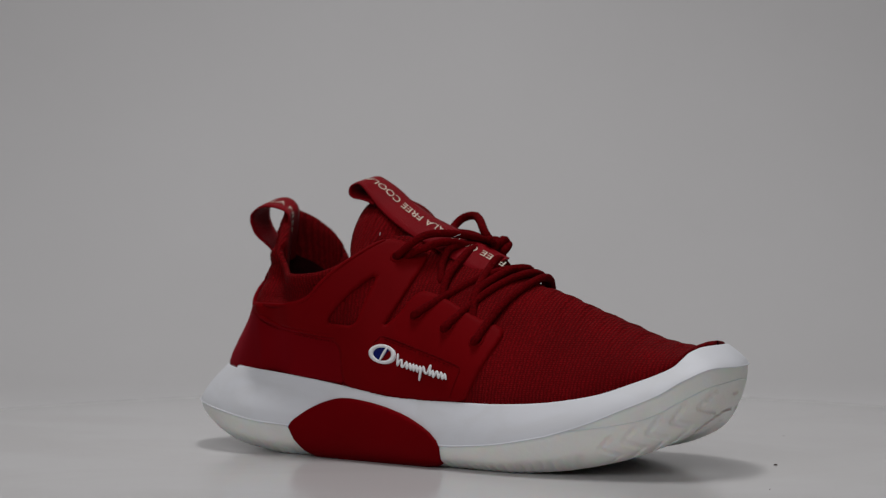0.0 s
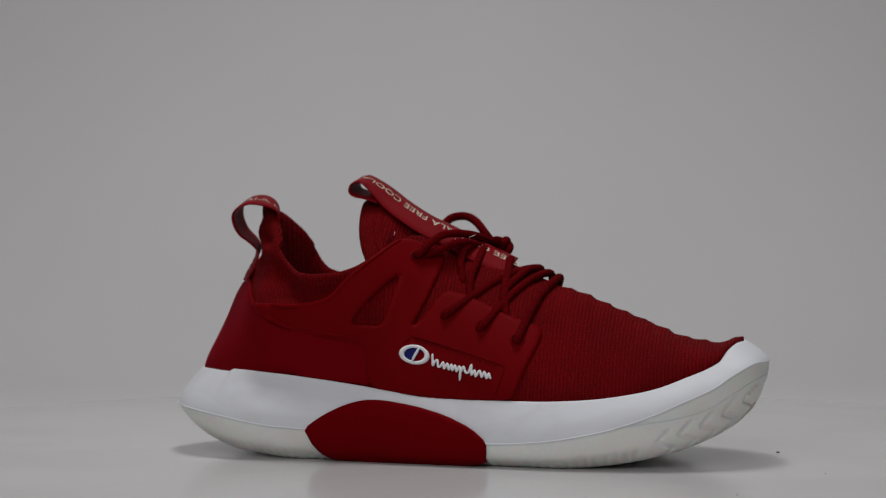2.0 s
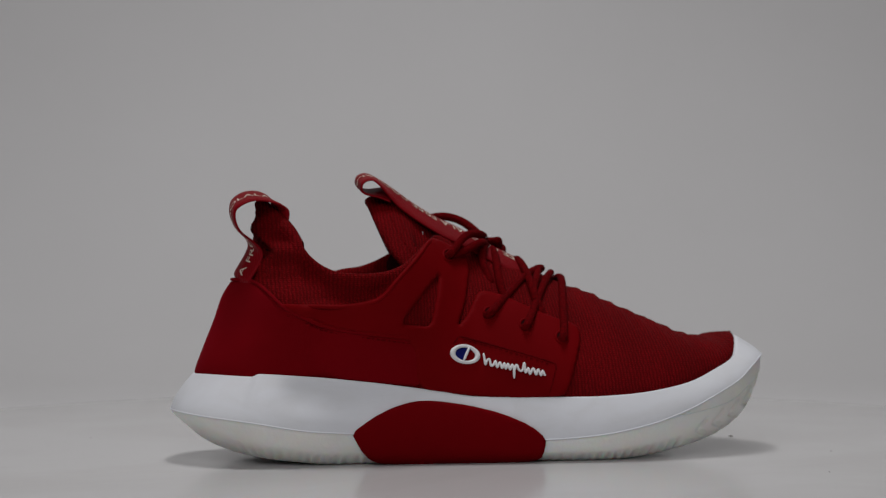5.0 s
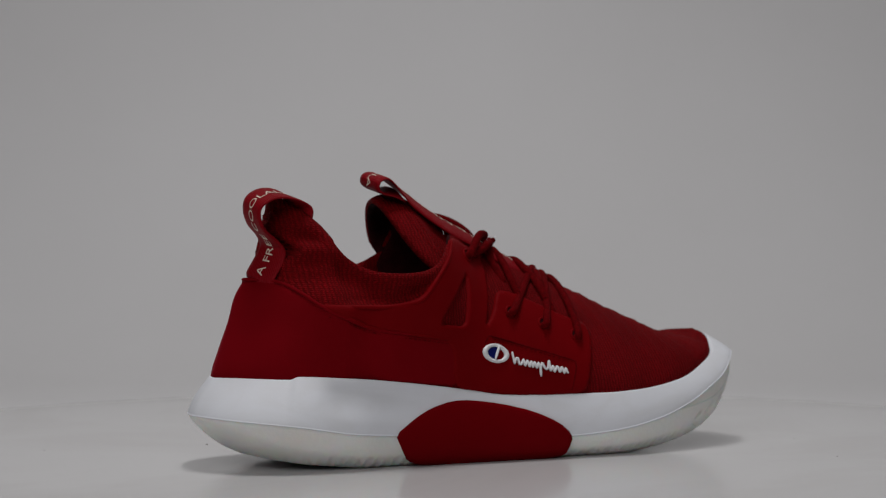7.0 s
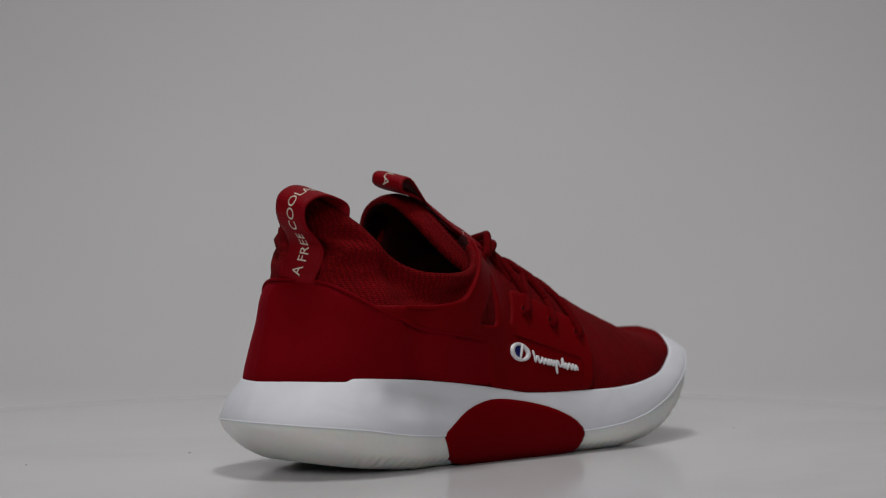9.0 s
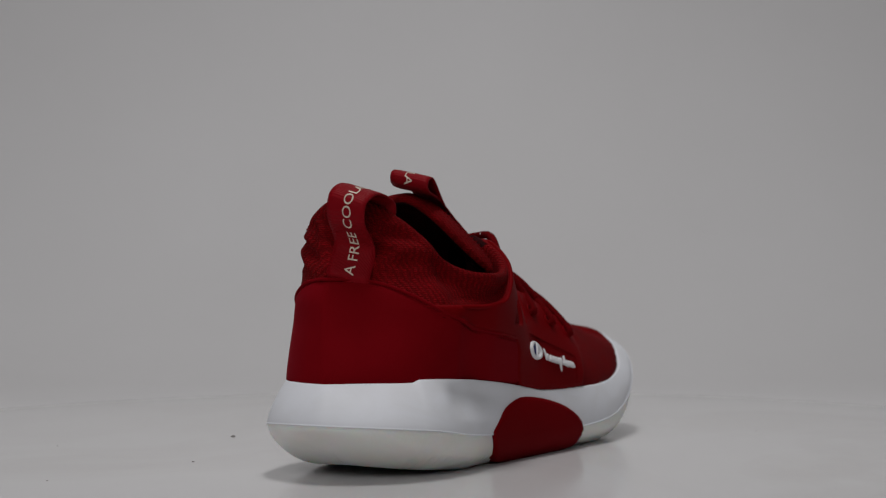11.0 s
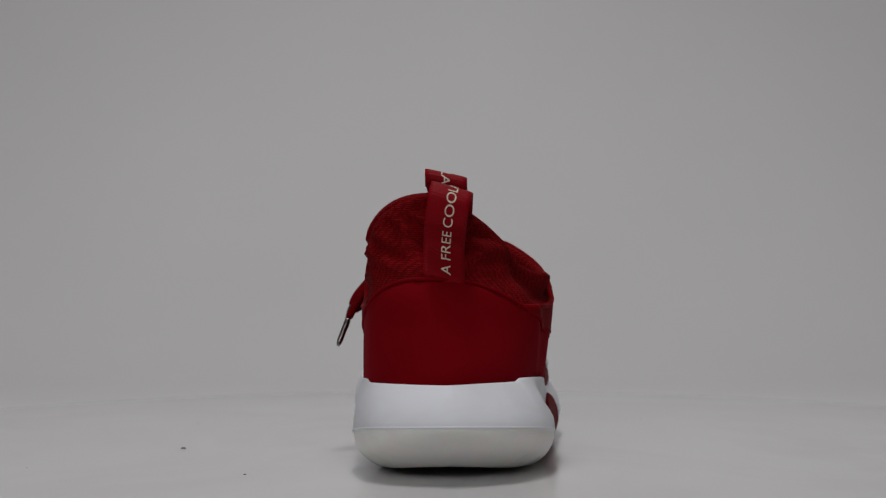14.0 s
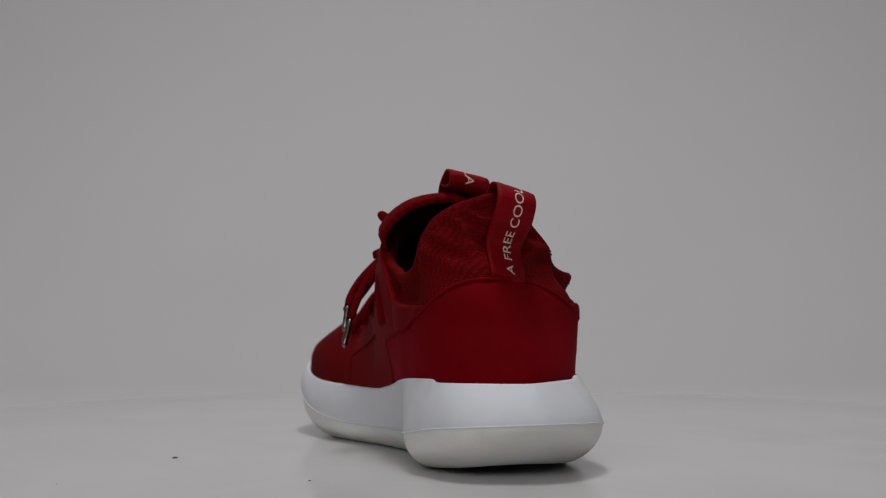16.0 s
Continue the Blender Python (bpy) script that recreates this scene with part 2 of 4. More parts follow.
TOPLINE = [(-0.1258, -0.0055), (-0.1245, -0.0115), (-0.1205, -0.0185), (-0.1100, -0.0300), (-0.0940, -0.0425), (-0.0740, -0.0515), (-0.0535, -0.0545), (-0.03, -0.0562), (0.0, -0.0580), (0.042, -0.0625), (0.075, -0.0655), (0.099, -0.0640), (0.122, -0.0600), (0.1385, -0.0535), (0.1505, -0.0468), (0.1560, -0.0385), (0.1605, -0.0275), (0.1635, -0.0150), (0.1615, -0.0010), (0.1570, 0.0155), (0.1455, 0.0280), (0.1290, 0.0380), (0.111, 0.0422), (0.085, 0.0412), (0.055, 0.0345), (0.02, 0.0285), (-0.015, 0.0260), (-0.045, 0.0305), (-0.0640, 0.0325), (-0.084, 0.0308), (-0.1005, 0.0270), (-0.113, 0.0185), (-0.122, 0.0065)]
Z_TOP = curve([(-0.14, 0.0446), (-0.12, 0.0456), (-0.1, 0.0452), (-0.0965, 0.0466), (-0.0747, 0.0456), (-0.0465, 0.0428), (-0.024, 0.0398), (-0.0071, 0.0372), (0.0098, 0.0347), (0.038, 0.0339), (0.0662, 0.0338), (0.0831, 0.0344), (0.0944, 0.0352), (0.1113, 0.0376), (0.1226, 0.0401), (0.1373, 0.0455), (0.1467, 0.0494), (0.1525, 0.0528), (0.1548, 0.0560), (0.1570, 0.0590), (0.1605, 0.0612), (0.1638, 0.0617), (0.18, 0.0617)])
Z_RIM = curve([(-0.139, 0.0276), (-0.103, 0.0236), (-0.075, 0.0192), (-0.0535, 0.0174), (-0.01, 0.0140), (0.0425, 0.0130), (0.066, 0.0145), (0.0982, 0.0200), (0.1066, 0.0224), (0.1207, 0.0272), (0.1353, 0.0335), (0.1502, 0.0402), (0.1603, 0.0468), (0.1722, 0.0520), (0.177, 0.0520)])
Z_LOW = curve([(-0.139, 0.0205), (-0.132, 0.0165), (-0.1244, 0.0118), (-0.114, 0.0080), (-0.0993, 0.0050), (-0.0786, 0.0025), (-0.06, 0.0012), (0.075, 0.0012), (0.0984, 0.0028), (0.1279, 0.0083), (0.1516, 0.0172), (0.1693, 0.0285), (0.176, 0.0355), (0.178, 0.0400)])
XP, YC = -0.075, -0.012


def even(points, counts):
    """Closed Catmull-Rom with a given number of steps for each span."""
    P = [Vector((x, y, 0)) for x, y in points]
    n, out = len(P), []
    for i in range(n):
        p0, a, b, p3 = P[i - 1], P[i], P[(i + 1) % n], P[(i + 2) % n]
        for j in range(counts[i]):
            t = j / counts[i]
            out.append(0.5 * ((2 * a) + (b - p0) * t + (2 * p0 - 5 * a + 4 * b - p3) * t * t + (3 * a - p0 - 3 * b + p3) * t**3))
    return out


def rim_loop():
    """Points of the sole's rim with their inward normals and the points of the sole's top edge above them."""
    counts = [max(4, int((Vector(RIM[(i + 1) % len(RIM)]) - Vector(RIM[i])).length / 0.0008)) for i in range(len(RIM))]
    loop, top = even(RIM, counts), even(TOPLINE, counts)
    n = len(loop)
    out = []
    for i, p in enumerate(loop):
        t = (loop[(i + 3) % n] - loop[i - 3]).normalized()
        out.append((p, Vector((-t.y, t.x, 0)), top[i]))
    return out


LOOP = rim_loop()


def tread(x, a):
    """Depth of the moulded grooves along the lower edge of the sole."""
    if x > 0.118 and a > 0.30:
        tri = abs(((a * 2.1 + 0.1) % 1.0) - 0.5) * 2
        w = abs((((x - 0.118) / 0.0105 + 0.85 * tri) % 1.0) - 0.5)
        return 0.0014 * smoothstep(0.17, 0.10, w) * smoothstep(0.118, 0.130, x)
    if -0.112 < x < -0.045 or 0.036 < x <= 0.118:
        return 0.0019 * (0.5 + 0.5 * math.cos(x / 0.0050 * 2 * math.pi)) ** 0.7 * smoothstep(0.38, 0.62, a)
    return 0.0


def sole(root):
    n = len(LOOP)
    # white foam, from a lip inside the upper to the rim
    rows = [(1.0, -0.004, 0.007), (1.0, -0.0012, 0.0018), (1.0, -0.0002, 0.0005), (0.985, 0, 0)] + [(0.94 - 0.94 * k / 17, 0, -0.0008 * math.sin(math.pi * (0.94 - 0.94 * k / 17))) for k in range(18)]
    verts, faces = [], []
    for p, nin, top in LOOP:
        for h, dz, din in rows:
            q = p.lerp(top, h ** 1.2) + nin * din - nin * 0.0014 * h
            if p.y < 0:
                # scooped facet behind the arch
                q = q + nin * 0.0034 * smoothstep(-0.095, -0.078, p.x) * smoothstep(-0.012, -0.055, p.x) * smoothstep(0.2, 0.65, h) * smoothstep(1.0, 0.70, h)
            z = Z_RIM(p.x) + (Z_TOP(top.x) - Z_RIM(p.x)) * h + dz
            verts.append((q.x, q.y, z))
    m = len(rows)
    for i in range(n):
        for k in range(m - 1):
            a, b = i * m, ((i + 1) % n) * m
            faces.append((a + k, b + k, b + k + 1, a + k + 1))
    mid = part("midsole", recalc(mesh_of("midsole", verts, faces, FOAM)), root, "smooth white foam midsole")
    # cream outsole, from the rim down and under
    verts, faces = [], []
    steps = [0.0, 0.02] + [0.05 + 0.95 * k / 26 for k in range(27)]
    for p, nin, top in LOOP:
        toe = smoothstep(0.12, 0.17, p.x)
        heel = smoothstep(-0.09, -0.135, p.x)
        depth = 0.0135 + 0.006 * smoothstep(-0.055, -0.085, p.x) + 0.009 * heel - 0.002 * toe
        for s in steps:
            a = s * math.pi / 2
            q = p + nin * (depth * (1 - math.cos(a)) * 1.0 + 0.0004 * (s > 0))
            q = q + nin * tread(p.x, s) * (1 if 0.2 < s < 0.97 else 0)
            zl = Z_LOW(q.x)
            z = Z_RIM(p.x) - 0.0003 * (s > 0) + (zl - Z_RIM(p.x)) * math.sin(a)
            verts.append((q.x, q.y, z))
        q = p + nin * (depth + 0.008)
        verts.append((q.x, q.y, Z_LOW(q.x)))
        verts.append((q.x * 0.97, YC, Z_LOW(q.x) + 0.001))
    m = len(steps) + 2
    for i in range(n):
        for k in range(m - 1):
            a, b = i * m, ((i + 1) % n) * m
            faces.append((a + k, b + k, b + k + 1, a + k + 1))
    part("outsole", recalc(mesh_of("outsole", verts, faces, OUTSOLE)), root, "cream rubber outsole with moulded tread")
    # moulded line of the tread's border round the toe
    lip = []
    for p, nin, top in LOOP:
        if p.x > 0.105:
            s = 0.24 * smoothstep(0.10, 0.15, p.x)
            depth = 0.0135 - 0.002 * smoothstep(0.12, 0.17, p.x)
            q = p + nin * (depth * (1 - math.cos(s * math.pi / 2)) + 0.0003)
            lip.append(Vector((q.x, q.y, Z_RIM(p.x) + (Z_LOW(q.x) - Z_RIM(p.x)) * math.sin(s * math.pi / 2))))
    part("tread_border", tube(lip[::3], 0.0003, OUTSOLE, "tread_border", 6), root)
    # thin raised seam along the rim
    seam = [p - nin * 0.0001 + Vector((0, 0, Z_RIM(p.x))) for p, nin, top in LOOP]
    part("sole_seam", tube(seam[::2], 0.00035, FOAM, "sole_seam", 6, True), root)


def fill(outer, holes, step):
    """Triangles of a plane outline with holes: points, triangles and border edges."""
    def dense(poly):
        out = []
        for i, a in enumerate(poly):
            a, b = Vector(a), Vector(poly[(i + 1) % len(poly)])
            k = max(1, int((b - a).length / step))
            out += [a + (b - a) * j / k for j in range(k)]
        return out

    def inside(q, poly):
        c = False
        for i in range(len(poly)):
            a, b = poly[i], poly[i - 1]
            if (a.y > q.y) != (b.y > q.y) and q.x < (b.x - a.x) * (q.y - a.y) / (b.y - a.y) + a.x:
                c = not c
        return c
    loops = [dense(outer)] + [dense(h) for h in holes]
    pts, edges = [], []
    for lp in loops:
        o = len(pts)
        pts += lp
        edges += [(o + i, o + (i + 1) % len(lp)) for i in range(len(lp))]
    rim = np.array([(p.x, p.y) for p in pts])
    x0, y0 = rim.min(0)
    x1, y1 = rim.max(0)
    for i, x in enumerate(np.arange(x0, x1, step)):
        for y in np.arange(y0 + (i % 2) * step / 2, y1, step):
            q = Vector((x, y))
            if inside(q, loops[0]) and not any(inside(q, h) for h in loops[1:]) and np.abs(rim - (x, y)).sum(1).min() > step * 0.7:
                pts.append(q)
    v, _, f, *_ = delaunay_2d_cdt(pts, edges, [], 0, 1e-7)
    tris = []
    for t in f:
        c = (v[t[0]] + v[t[1]] + v[t[2]]) / 3
        if inside(c, loops[0]) and not any(inside(c, h) for h in loops[1:]):
            tris.append(tuple(t))
    count = {}
    for t in tris:
        for i in range(3):
            e = (t[i], t[(i + 1) % 3])
            count[frozenset(e)] = None if frozenset(e) in count else e
    return v, tris, [e for e in count.values() if e]


def shell(name, outer, holes, step, place, thick, mat, sink=0.0006, roll=0.0007):
    """A raised sheet: the outline's fill laid on a surface by place(a, b, height), with rounded borders down to it."""
    v, tris, border = fill(outer, holes, step)
    edge = {i for e in border for i in e}
    verts = [place(q.x, q.y, thick - (roll if i in edge else 0)) for i, q in enumerate(v)]
    faces = list(tris)
    low = {}
    for i in edge:
        low[i] = len(verts)
        verts.append(place(v[i].x, v[i].y, -sink))
    faces += [(a, b, low[b], low[a]) for a, b in border]
    return recalc(mesh_of(name, verts, faces, mat))


# half widths of the upper at the sole, on the outer and the inner side, from the middle line
MIDDLE = curve([(-0.14, -0.0105), (-0.06, -0.0115), (0.0, -0.0105), (0.05, -0.0115), (0.1, -0.0125), (0.14, -0.0150), (0.17, -0.0160)])
HALF = {-1: curve([(-0.08, 0.040)] + [(x, MIDDLE(x) - y) for x, y in TOPLINE[5:17]] + [(0.1640, 0.0004)]),
        1: curve([(-0.08, 0.042)] + [(x, y - MIDDLE(x)) for x, y in TOPLINE[28:17:-1]] + [(0.1640, 0.0004)])}
RIDGE = curve([(-0.08, 0.142), (-0.04, 0.136), (-0.02, 0.130), (0.0, 0.1205), (0.02, 0.1105), (0.04, 0.1025), (0.055, 0.0960), (0.071, 0.0888), (0.08, 0.0860), (0.0906, 0.0815), (0.0997, 0.0775), (0.1103, 0.0729), (0.1208, 0.0684), (0.1314, 0.0638), (0.1435, 0.0612), (0.1511, 0.0602), (0.1555, 0.0612), (0.1595, 0.0630), (0.164, 0.0636)])
BACK_X = curve([(0.040, -0.1262), (0.0446, -0.1258), (0.058, -0.1212), (0.072, -0.1155), (0.084, -0.1112), (0.092, -0.1062), (0.096, -0.1033), (0.102, -0.0990), (0.110, -0.0965), (0.120, -0.0955), (0.14, -0.0952)])
BACK_Y = curve([(0.040, -0.0055), (0.05, -0.0050), (0.07, -0.0015), (0.085, 0.0015), (0.1, 0.0), (0.12, -0.0035), (0.14, -0.0007)])
BACK_W = {-1: curve([(0.040, -0.0500), (0.046, -0.0500), (0.060, -0.0510), (0.077, -0.0518), (0.085, -0.0490), (0.092, -0.0430), (0.0975, -0.0395), (0.1045, -0.0390), (0.1145, -0.0340), (0.1255, -0.0268), (0.135, -0.0195)]),
          1: curve([(0.040, 0.0310), (0.045, 0.0318), (0.053, 0.0318), (0.075, 0.0315), (0.092, 0.0308), (0.1025, 0.0306), (0.119, 0.0292), (0.131, 0.0235), (0.137, 0.0180)])}
BACK_LINE = {-1: spline([((XP - x) / (XP + 0.1258), (y + 0.0055) / (-0.0510 + 0.0055), 0) for x, y in [(XP, -0.0510)] + TOPLINE[4::-1]], 0.02),
             1: spline([((XP - x) / (XP + 0.1258), (y + 0.0055) / (0.0316 + 0.0055), 0) for x, y in [(XP, 0.0316), TOPLINE[29], TOPLINE[30], TOPLINE[31], TOPLINE[32], TOPLINE[0]]], 0.02)}
COLLAR = curve([(-0.080, 0.1200), (-0.0764, 0.1120), (-0.0706, 0.1035), (-0.0642, 0.0995), (-0.0578, 0.0978), (-0.0478, 0.0972), (-0.0375, 0.0980), (-0.0275, 0.1010), (-0.0188, 0.1055), (-0.005, 0.114)])
COLLAR_BACK = curve([(0, 0.1095), (0.15, 0.1150), (0.45, 0.1230), (0.9, 0.1302), (1.571, 0.1330)])

INNER = curve([(-0.08, 0.030), (-0.05, 0.0315), (-0.03, 0.0325), (-0.0066, 0.0312), (0.01, 0.0290), (0.03, 0.0270), (0.06, 0.026)])


def half(x, z, sd):
    """Half width of the upper at x and height z."""
    zt, zr = Z_TOP(x), RIDGE(x)
    u = min(max((z - zt) / max(zr - zt, 1e-5), 0.0), 1.0)
    rear = smoothstep(0.01, -0.05, x)
    toe = smoothstep(0.09, 0.15, x)
    p = 1.55 + 2.4 * rear + 0.5 * toe
    if sd > 0:
        p += 2.2 * smoothstep(0.055, 0.0, x) + 0.9 * smoothstep(0.055, 0.1, x)
    q = 1.62 + 0.2 * toe + 0.6 * rear
    if sd < 0:
        lean = smoothstep(0.05, 0.078, x) * (1 - 0.6 * toe)
        brow = smoothstep(-0.005, 0.02, x) * (1 - lean)
        p, q = p - 0.17 * lean + 0.2 * brow, q - 0.18 * lean - 0.3 * brow
    h = HALF[sd](x) * (1 + (0.29 if sd < 0 else 0.15) * rear * u) * (1 - u ** p) ** (1 / q)
    if sd > 0:
        # the inner side stands upright beside the opening
        stand = (INNER(x) - MIDDLE(x)) * (1 - u ** 9) ** 0.25
        h += max(stand - h, 0.0) * smoothstep(0.026, 0.0, x) * smoothstep(zt, zt + 0.035, z)
    k = smoothstep(XP, XP + (0.034 if sd > 0 else 0.026), x)
    return h if k >= 1 else abs(BACK_W[sd](z) - MIDDLE(XP)) * (1 - k) + h * k


def wall(s, z, sd, up=0.0):
    """A point of the upper: s >= 0 along the side from the pivot, s < 0 the angle round the heel; up: height over the surface."""
    def at(s, z):
        if s >= 0:
            x = XP + s
            return Vector((x, MIDDLE(x) + sd * half(x, z, sd), z))
        line = BACK_LINE[sd]
        r = min(-s / (math.pi / 2), 1.0) * (len(line) - 1)
        i = min(int(r), len(line) - 2)
        f = line[i].lerp(line[i + 1], r - i)
        pinch = 0.95 * smoothstep(0.046, 0.082, z) if sd < 0 else 0.15 * smoothstep(0.05, 0.08, z) * smoothstep(0.11, 0.09, z)
        f = f.lerp(Vector((max(1 - max(f.y, 0) ** 0.98, 0) ** 0.72, f.y, 0)), pinch)
        y0 = BACK_Y(z)
        return Vector((XP - (XP - BACK_X(z)) * f.x, y0 + (BACK_W[sd](z) - y0) * f.y, z))
    p = at(s, z)
    if not up:
        return p
    d = 0.0012
    ds = at(s + d, z) - at(s - d, z) if s > d else at(s + 0.02, z) - at(max(s - 0.02, -1.5708), z)
    dz = at(s, z + d) - at(s, z - d)
    nrm = ds.cross(dz)
    if nrm.length < 1e-12:
        return p
    nrm.normalize()
    out = Vector((0.25 * (p.x + 0.0), p.y - YC, 0.01)) if s >= 0 else Vector((p.x - XP, p.y - YC, 0))
    return p + nrm * (up if nrm.dot(out) > 0 else -up)


def top_of(s, sd=1):
    """Height of the upper's upper edge at a station."""
    if s < 0:
        return COLLAR_BACK(-s) - (0.0040 if sd < 0 else 0.0018) * math.sin(min(-s / 1.35, 1.0) * math.pi)
    x = XP + s
    k = smoothstep(-0.012, 0.020, x)
    low = 0.0028 * smoothstep(XP, XP + 0.02, x) * smoothstep(-0.012, -0.03, x) if sd < 0 else 0.0026 * smoothstep(XP, XP + 0.008, x) * smoothstep(-0.042, -0.056, x)
    return (min(COLLAR(x), RIDGE(x) - 0.007) - low) * (1 - k) + (RIDGE(x) - 0.006 * smoothstep(0.04, 0.0, x)) * k


def ribs(x, v):
    """Knitted ridges across the forefoot."""
    k = smoothstep(0.05, 0.075, x) * smoothstep(0.156, 0.142, x)
    wander = 0.0022 * noise.noise(Vector((x * 40, v * 5, 0.3)))
    w = ((x + wander - 0.05 * (1 - v) ** 2 * 0.25) / 0.0098) % 1.0
    uneven = 0.75 + 0.6 * noise.noise(Vector((x * 110, v * 9, 2.7)))
    return 0.0017 * k * uneven * (w ** 1.6 if w < 0.8 else (1 - w) / 0.2 * 0.8 ** 1.6) * (0.2 + 0.8 * v * v)


def fold(p, ze):
    """Soft folds of the padded knit below the collar's edge at height ze."""
    f = smoothstep(0.092, 0.102, p.z) * smoothstep(ze, ze - 0.012, p.z)
    n = noise.noise(Vector((p.y * 25 + p.z * 20, p.z * 105 - p.y * 55 * (1 if p.y > 0 else 0.3), p.x * 25)))
    return Vector((p.x - XP, p.y - YC, 0)).normalized() * f * ((0.0062 if p.y > 0 else 0.0052) * (0.42 - abs(n * 2)) + 0.0004)


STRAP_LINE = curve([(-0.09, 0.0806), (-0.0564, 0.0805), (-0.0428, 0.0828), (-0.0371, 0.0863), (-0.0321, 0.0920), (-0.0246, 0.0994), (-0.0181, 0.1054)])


def tuck(p, ze, sd):
    """The knit draws back behind the side panel's upper edge and comes out again at the collar's rim."""
    z0 = STRAP_LINE(p.x)
    k = smoothstep(z0 - 0.001, z0 + 0.003, p.z) * smoothstep(ze - 0.001, ze - 0.009, p.z) * smoothstep(-0.018, -0.032, p.x) * smoothstep(-0.082, -0.07, p.x)
    return Vector((0, -sd * 0.0036 * k, 0))


def upper(root):
    # stations from the toe along the outer side, round the heel and back along the inner side
    xs = [0.1638 - 0.2393 * (k / 170) for k in range(171)]
    stations = [(-1, x - XP) for x in xs if x - XP > 0.0005]
    stations += [(-1, -a) for a in np.linspace(0, math.pi / 2, 26)]
    stations += [(1, -a) for a in np.linspace(math.pi / 2, 0, 26)][1:]
    stations += [(1, x - XP) for x in reversed(xs) if x - XP > 0.0005]
    verts, faces = [], []
    M = 44
    for sd, s in stations:
        x = XP + s if s >= 0 else XP
        zt = Z_TOP(x if s >= 0 else -0.12) - 0.0015
        ze = top_of(s, sd)
        closed = s >= 0 and x > 0.020
        col = []
        for j in range(M + 1):
            v = j / M
            g = math.sin(v * math.pi / 2) if s >= 0 and x > -0.02 else v
            p = wall(s, zt + (ze - zt) * g, sd)
            if s >= 0 and x > 0.045:
                p = p + Vector((0.2, sd * math.cos(v * 1.5), math.sin(v * 1.57))) * ribs(x, v)
            if not (s >= 0 and x > -0.03):
                p = p + fold(p, ze)
            col.append(p + tuck(p, ze, sd))
        # rolled edge and lining
        if not closed:
            c = Vector((XP + 0.02 if s < 0 else p.x, YC, 0))
            inn = Vector((c.x - p.x, c.y - p.y, 0)).normalized()
            for d, dz in ((0.0012, 0.0012), (0.0032, 0.0014), (0.0048, 0.0), (0.0052, -0.004), (0.0050, -0.012), (0.004, -0.025), (0.003, -0.045)):
                col.append(col[M] + inn * d + Vector((0, 0, dz)))
        else:
            for k in range(7):
                col.append(col[M] + Vector((0, -sd * 0.00001, -0.0001 * (k + 1))))
        verts += col
    m = M + 8
    n = len(stations)
    for i in range(n - 1):
        for k in range(m - 1):
            a, b = i * m, (i + 1) * m
            faces.append((a + k, a + k + 1, b + k + 1, b + k))
    me = mesh_of("knit_upper", verts, faces, KNIT)
    me.materials.append(LINING)
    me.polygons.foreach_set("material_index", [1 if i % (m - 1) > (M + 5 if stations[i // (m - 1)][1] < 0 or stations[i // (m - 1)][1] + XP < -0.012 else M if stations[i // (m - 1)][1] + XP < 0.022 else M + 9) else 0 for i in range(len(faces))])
    part("knit_upper", recalc(me), root, "ribbed deep red knitted upper")
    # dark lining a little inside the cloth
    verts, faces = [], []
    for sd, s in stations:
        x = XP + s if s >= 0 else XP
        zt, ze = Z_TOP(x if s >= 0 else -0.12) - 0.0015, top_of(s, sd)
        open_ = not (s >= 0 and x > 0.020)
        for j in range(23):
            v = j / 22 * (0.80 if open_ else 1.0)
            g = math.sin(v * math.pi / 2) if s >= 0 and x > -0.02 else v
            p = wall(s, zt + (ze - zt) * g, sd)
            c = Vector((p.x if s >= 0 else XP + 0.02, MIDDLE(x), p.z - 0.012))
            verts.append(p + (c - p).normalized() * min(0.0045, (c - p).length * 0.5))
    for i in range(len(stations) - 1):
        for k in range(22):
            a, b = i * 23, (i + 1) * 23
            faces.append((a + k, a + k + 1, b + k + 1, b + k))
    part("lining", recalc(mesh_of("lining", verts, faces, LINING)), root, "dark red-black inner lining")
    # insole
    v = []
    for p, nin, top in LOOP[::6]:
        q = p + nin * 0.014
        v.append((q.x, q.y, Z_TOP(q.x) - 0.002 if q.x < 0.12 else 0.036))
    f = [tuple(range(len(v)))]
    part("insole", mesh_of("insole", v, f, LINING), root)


def lay(sd):
    """Lays outline coordinates (x along the side, z) on the upper; behind the pivot x turns into the angle round the heel."""
    def place(x, z, up):
        if x >= XP:
            return wall(x - XP, z, sd, up)
        r = min((XP - x) / (XP - BACK_X(z)), 1.0)
        line = BACK_LINE[sd]
        i = next((k for k in range(len(line) - 1) if line[k + 1].x >= r), len(line) - 2)
        f = (i + (r - line[i].x) / max(line[i + 1].x - line[i].x, 1e-6)) / (len(line) - 1)
        return wall(-min(f, 1.0) * math.pi / 2, z, sd, up)
    return place


def round_poly(points, n=2):
    """Softens an outline's corners by cutting them."""
    P = [Vector(p) for p in points]
    for _ in range(n):
        Q = []
        for i, p in enumerate(P):
            a, b = P[i - 1], P[(i + 1) % len(P)]
            Q += [p + (a - p) * 0.22, p + (b - p) * 0.22]
        P = Q
    return [tuple(p) for p in P]


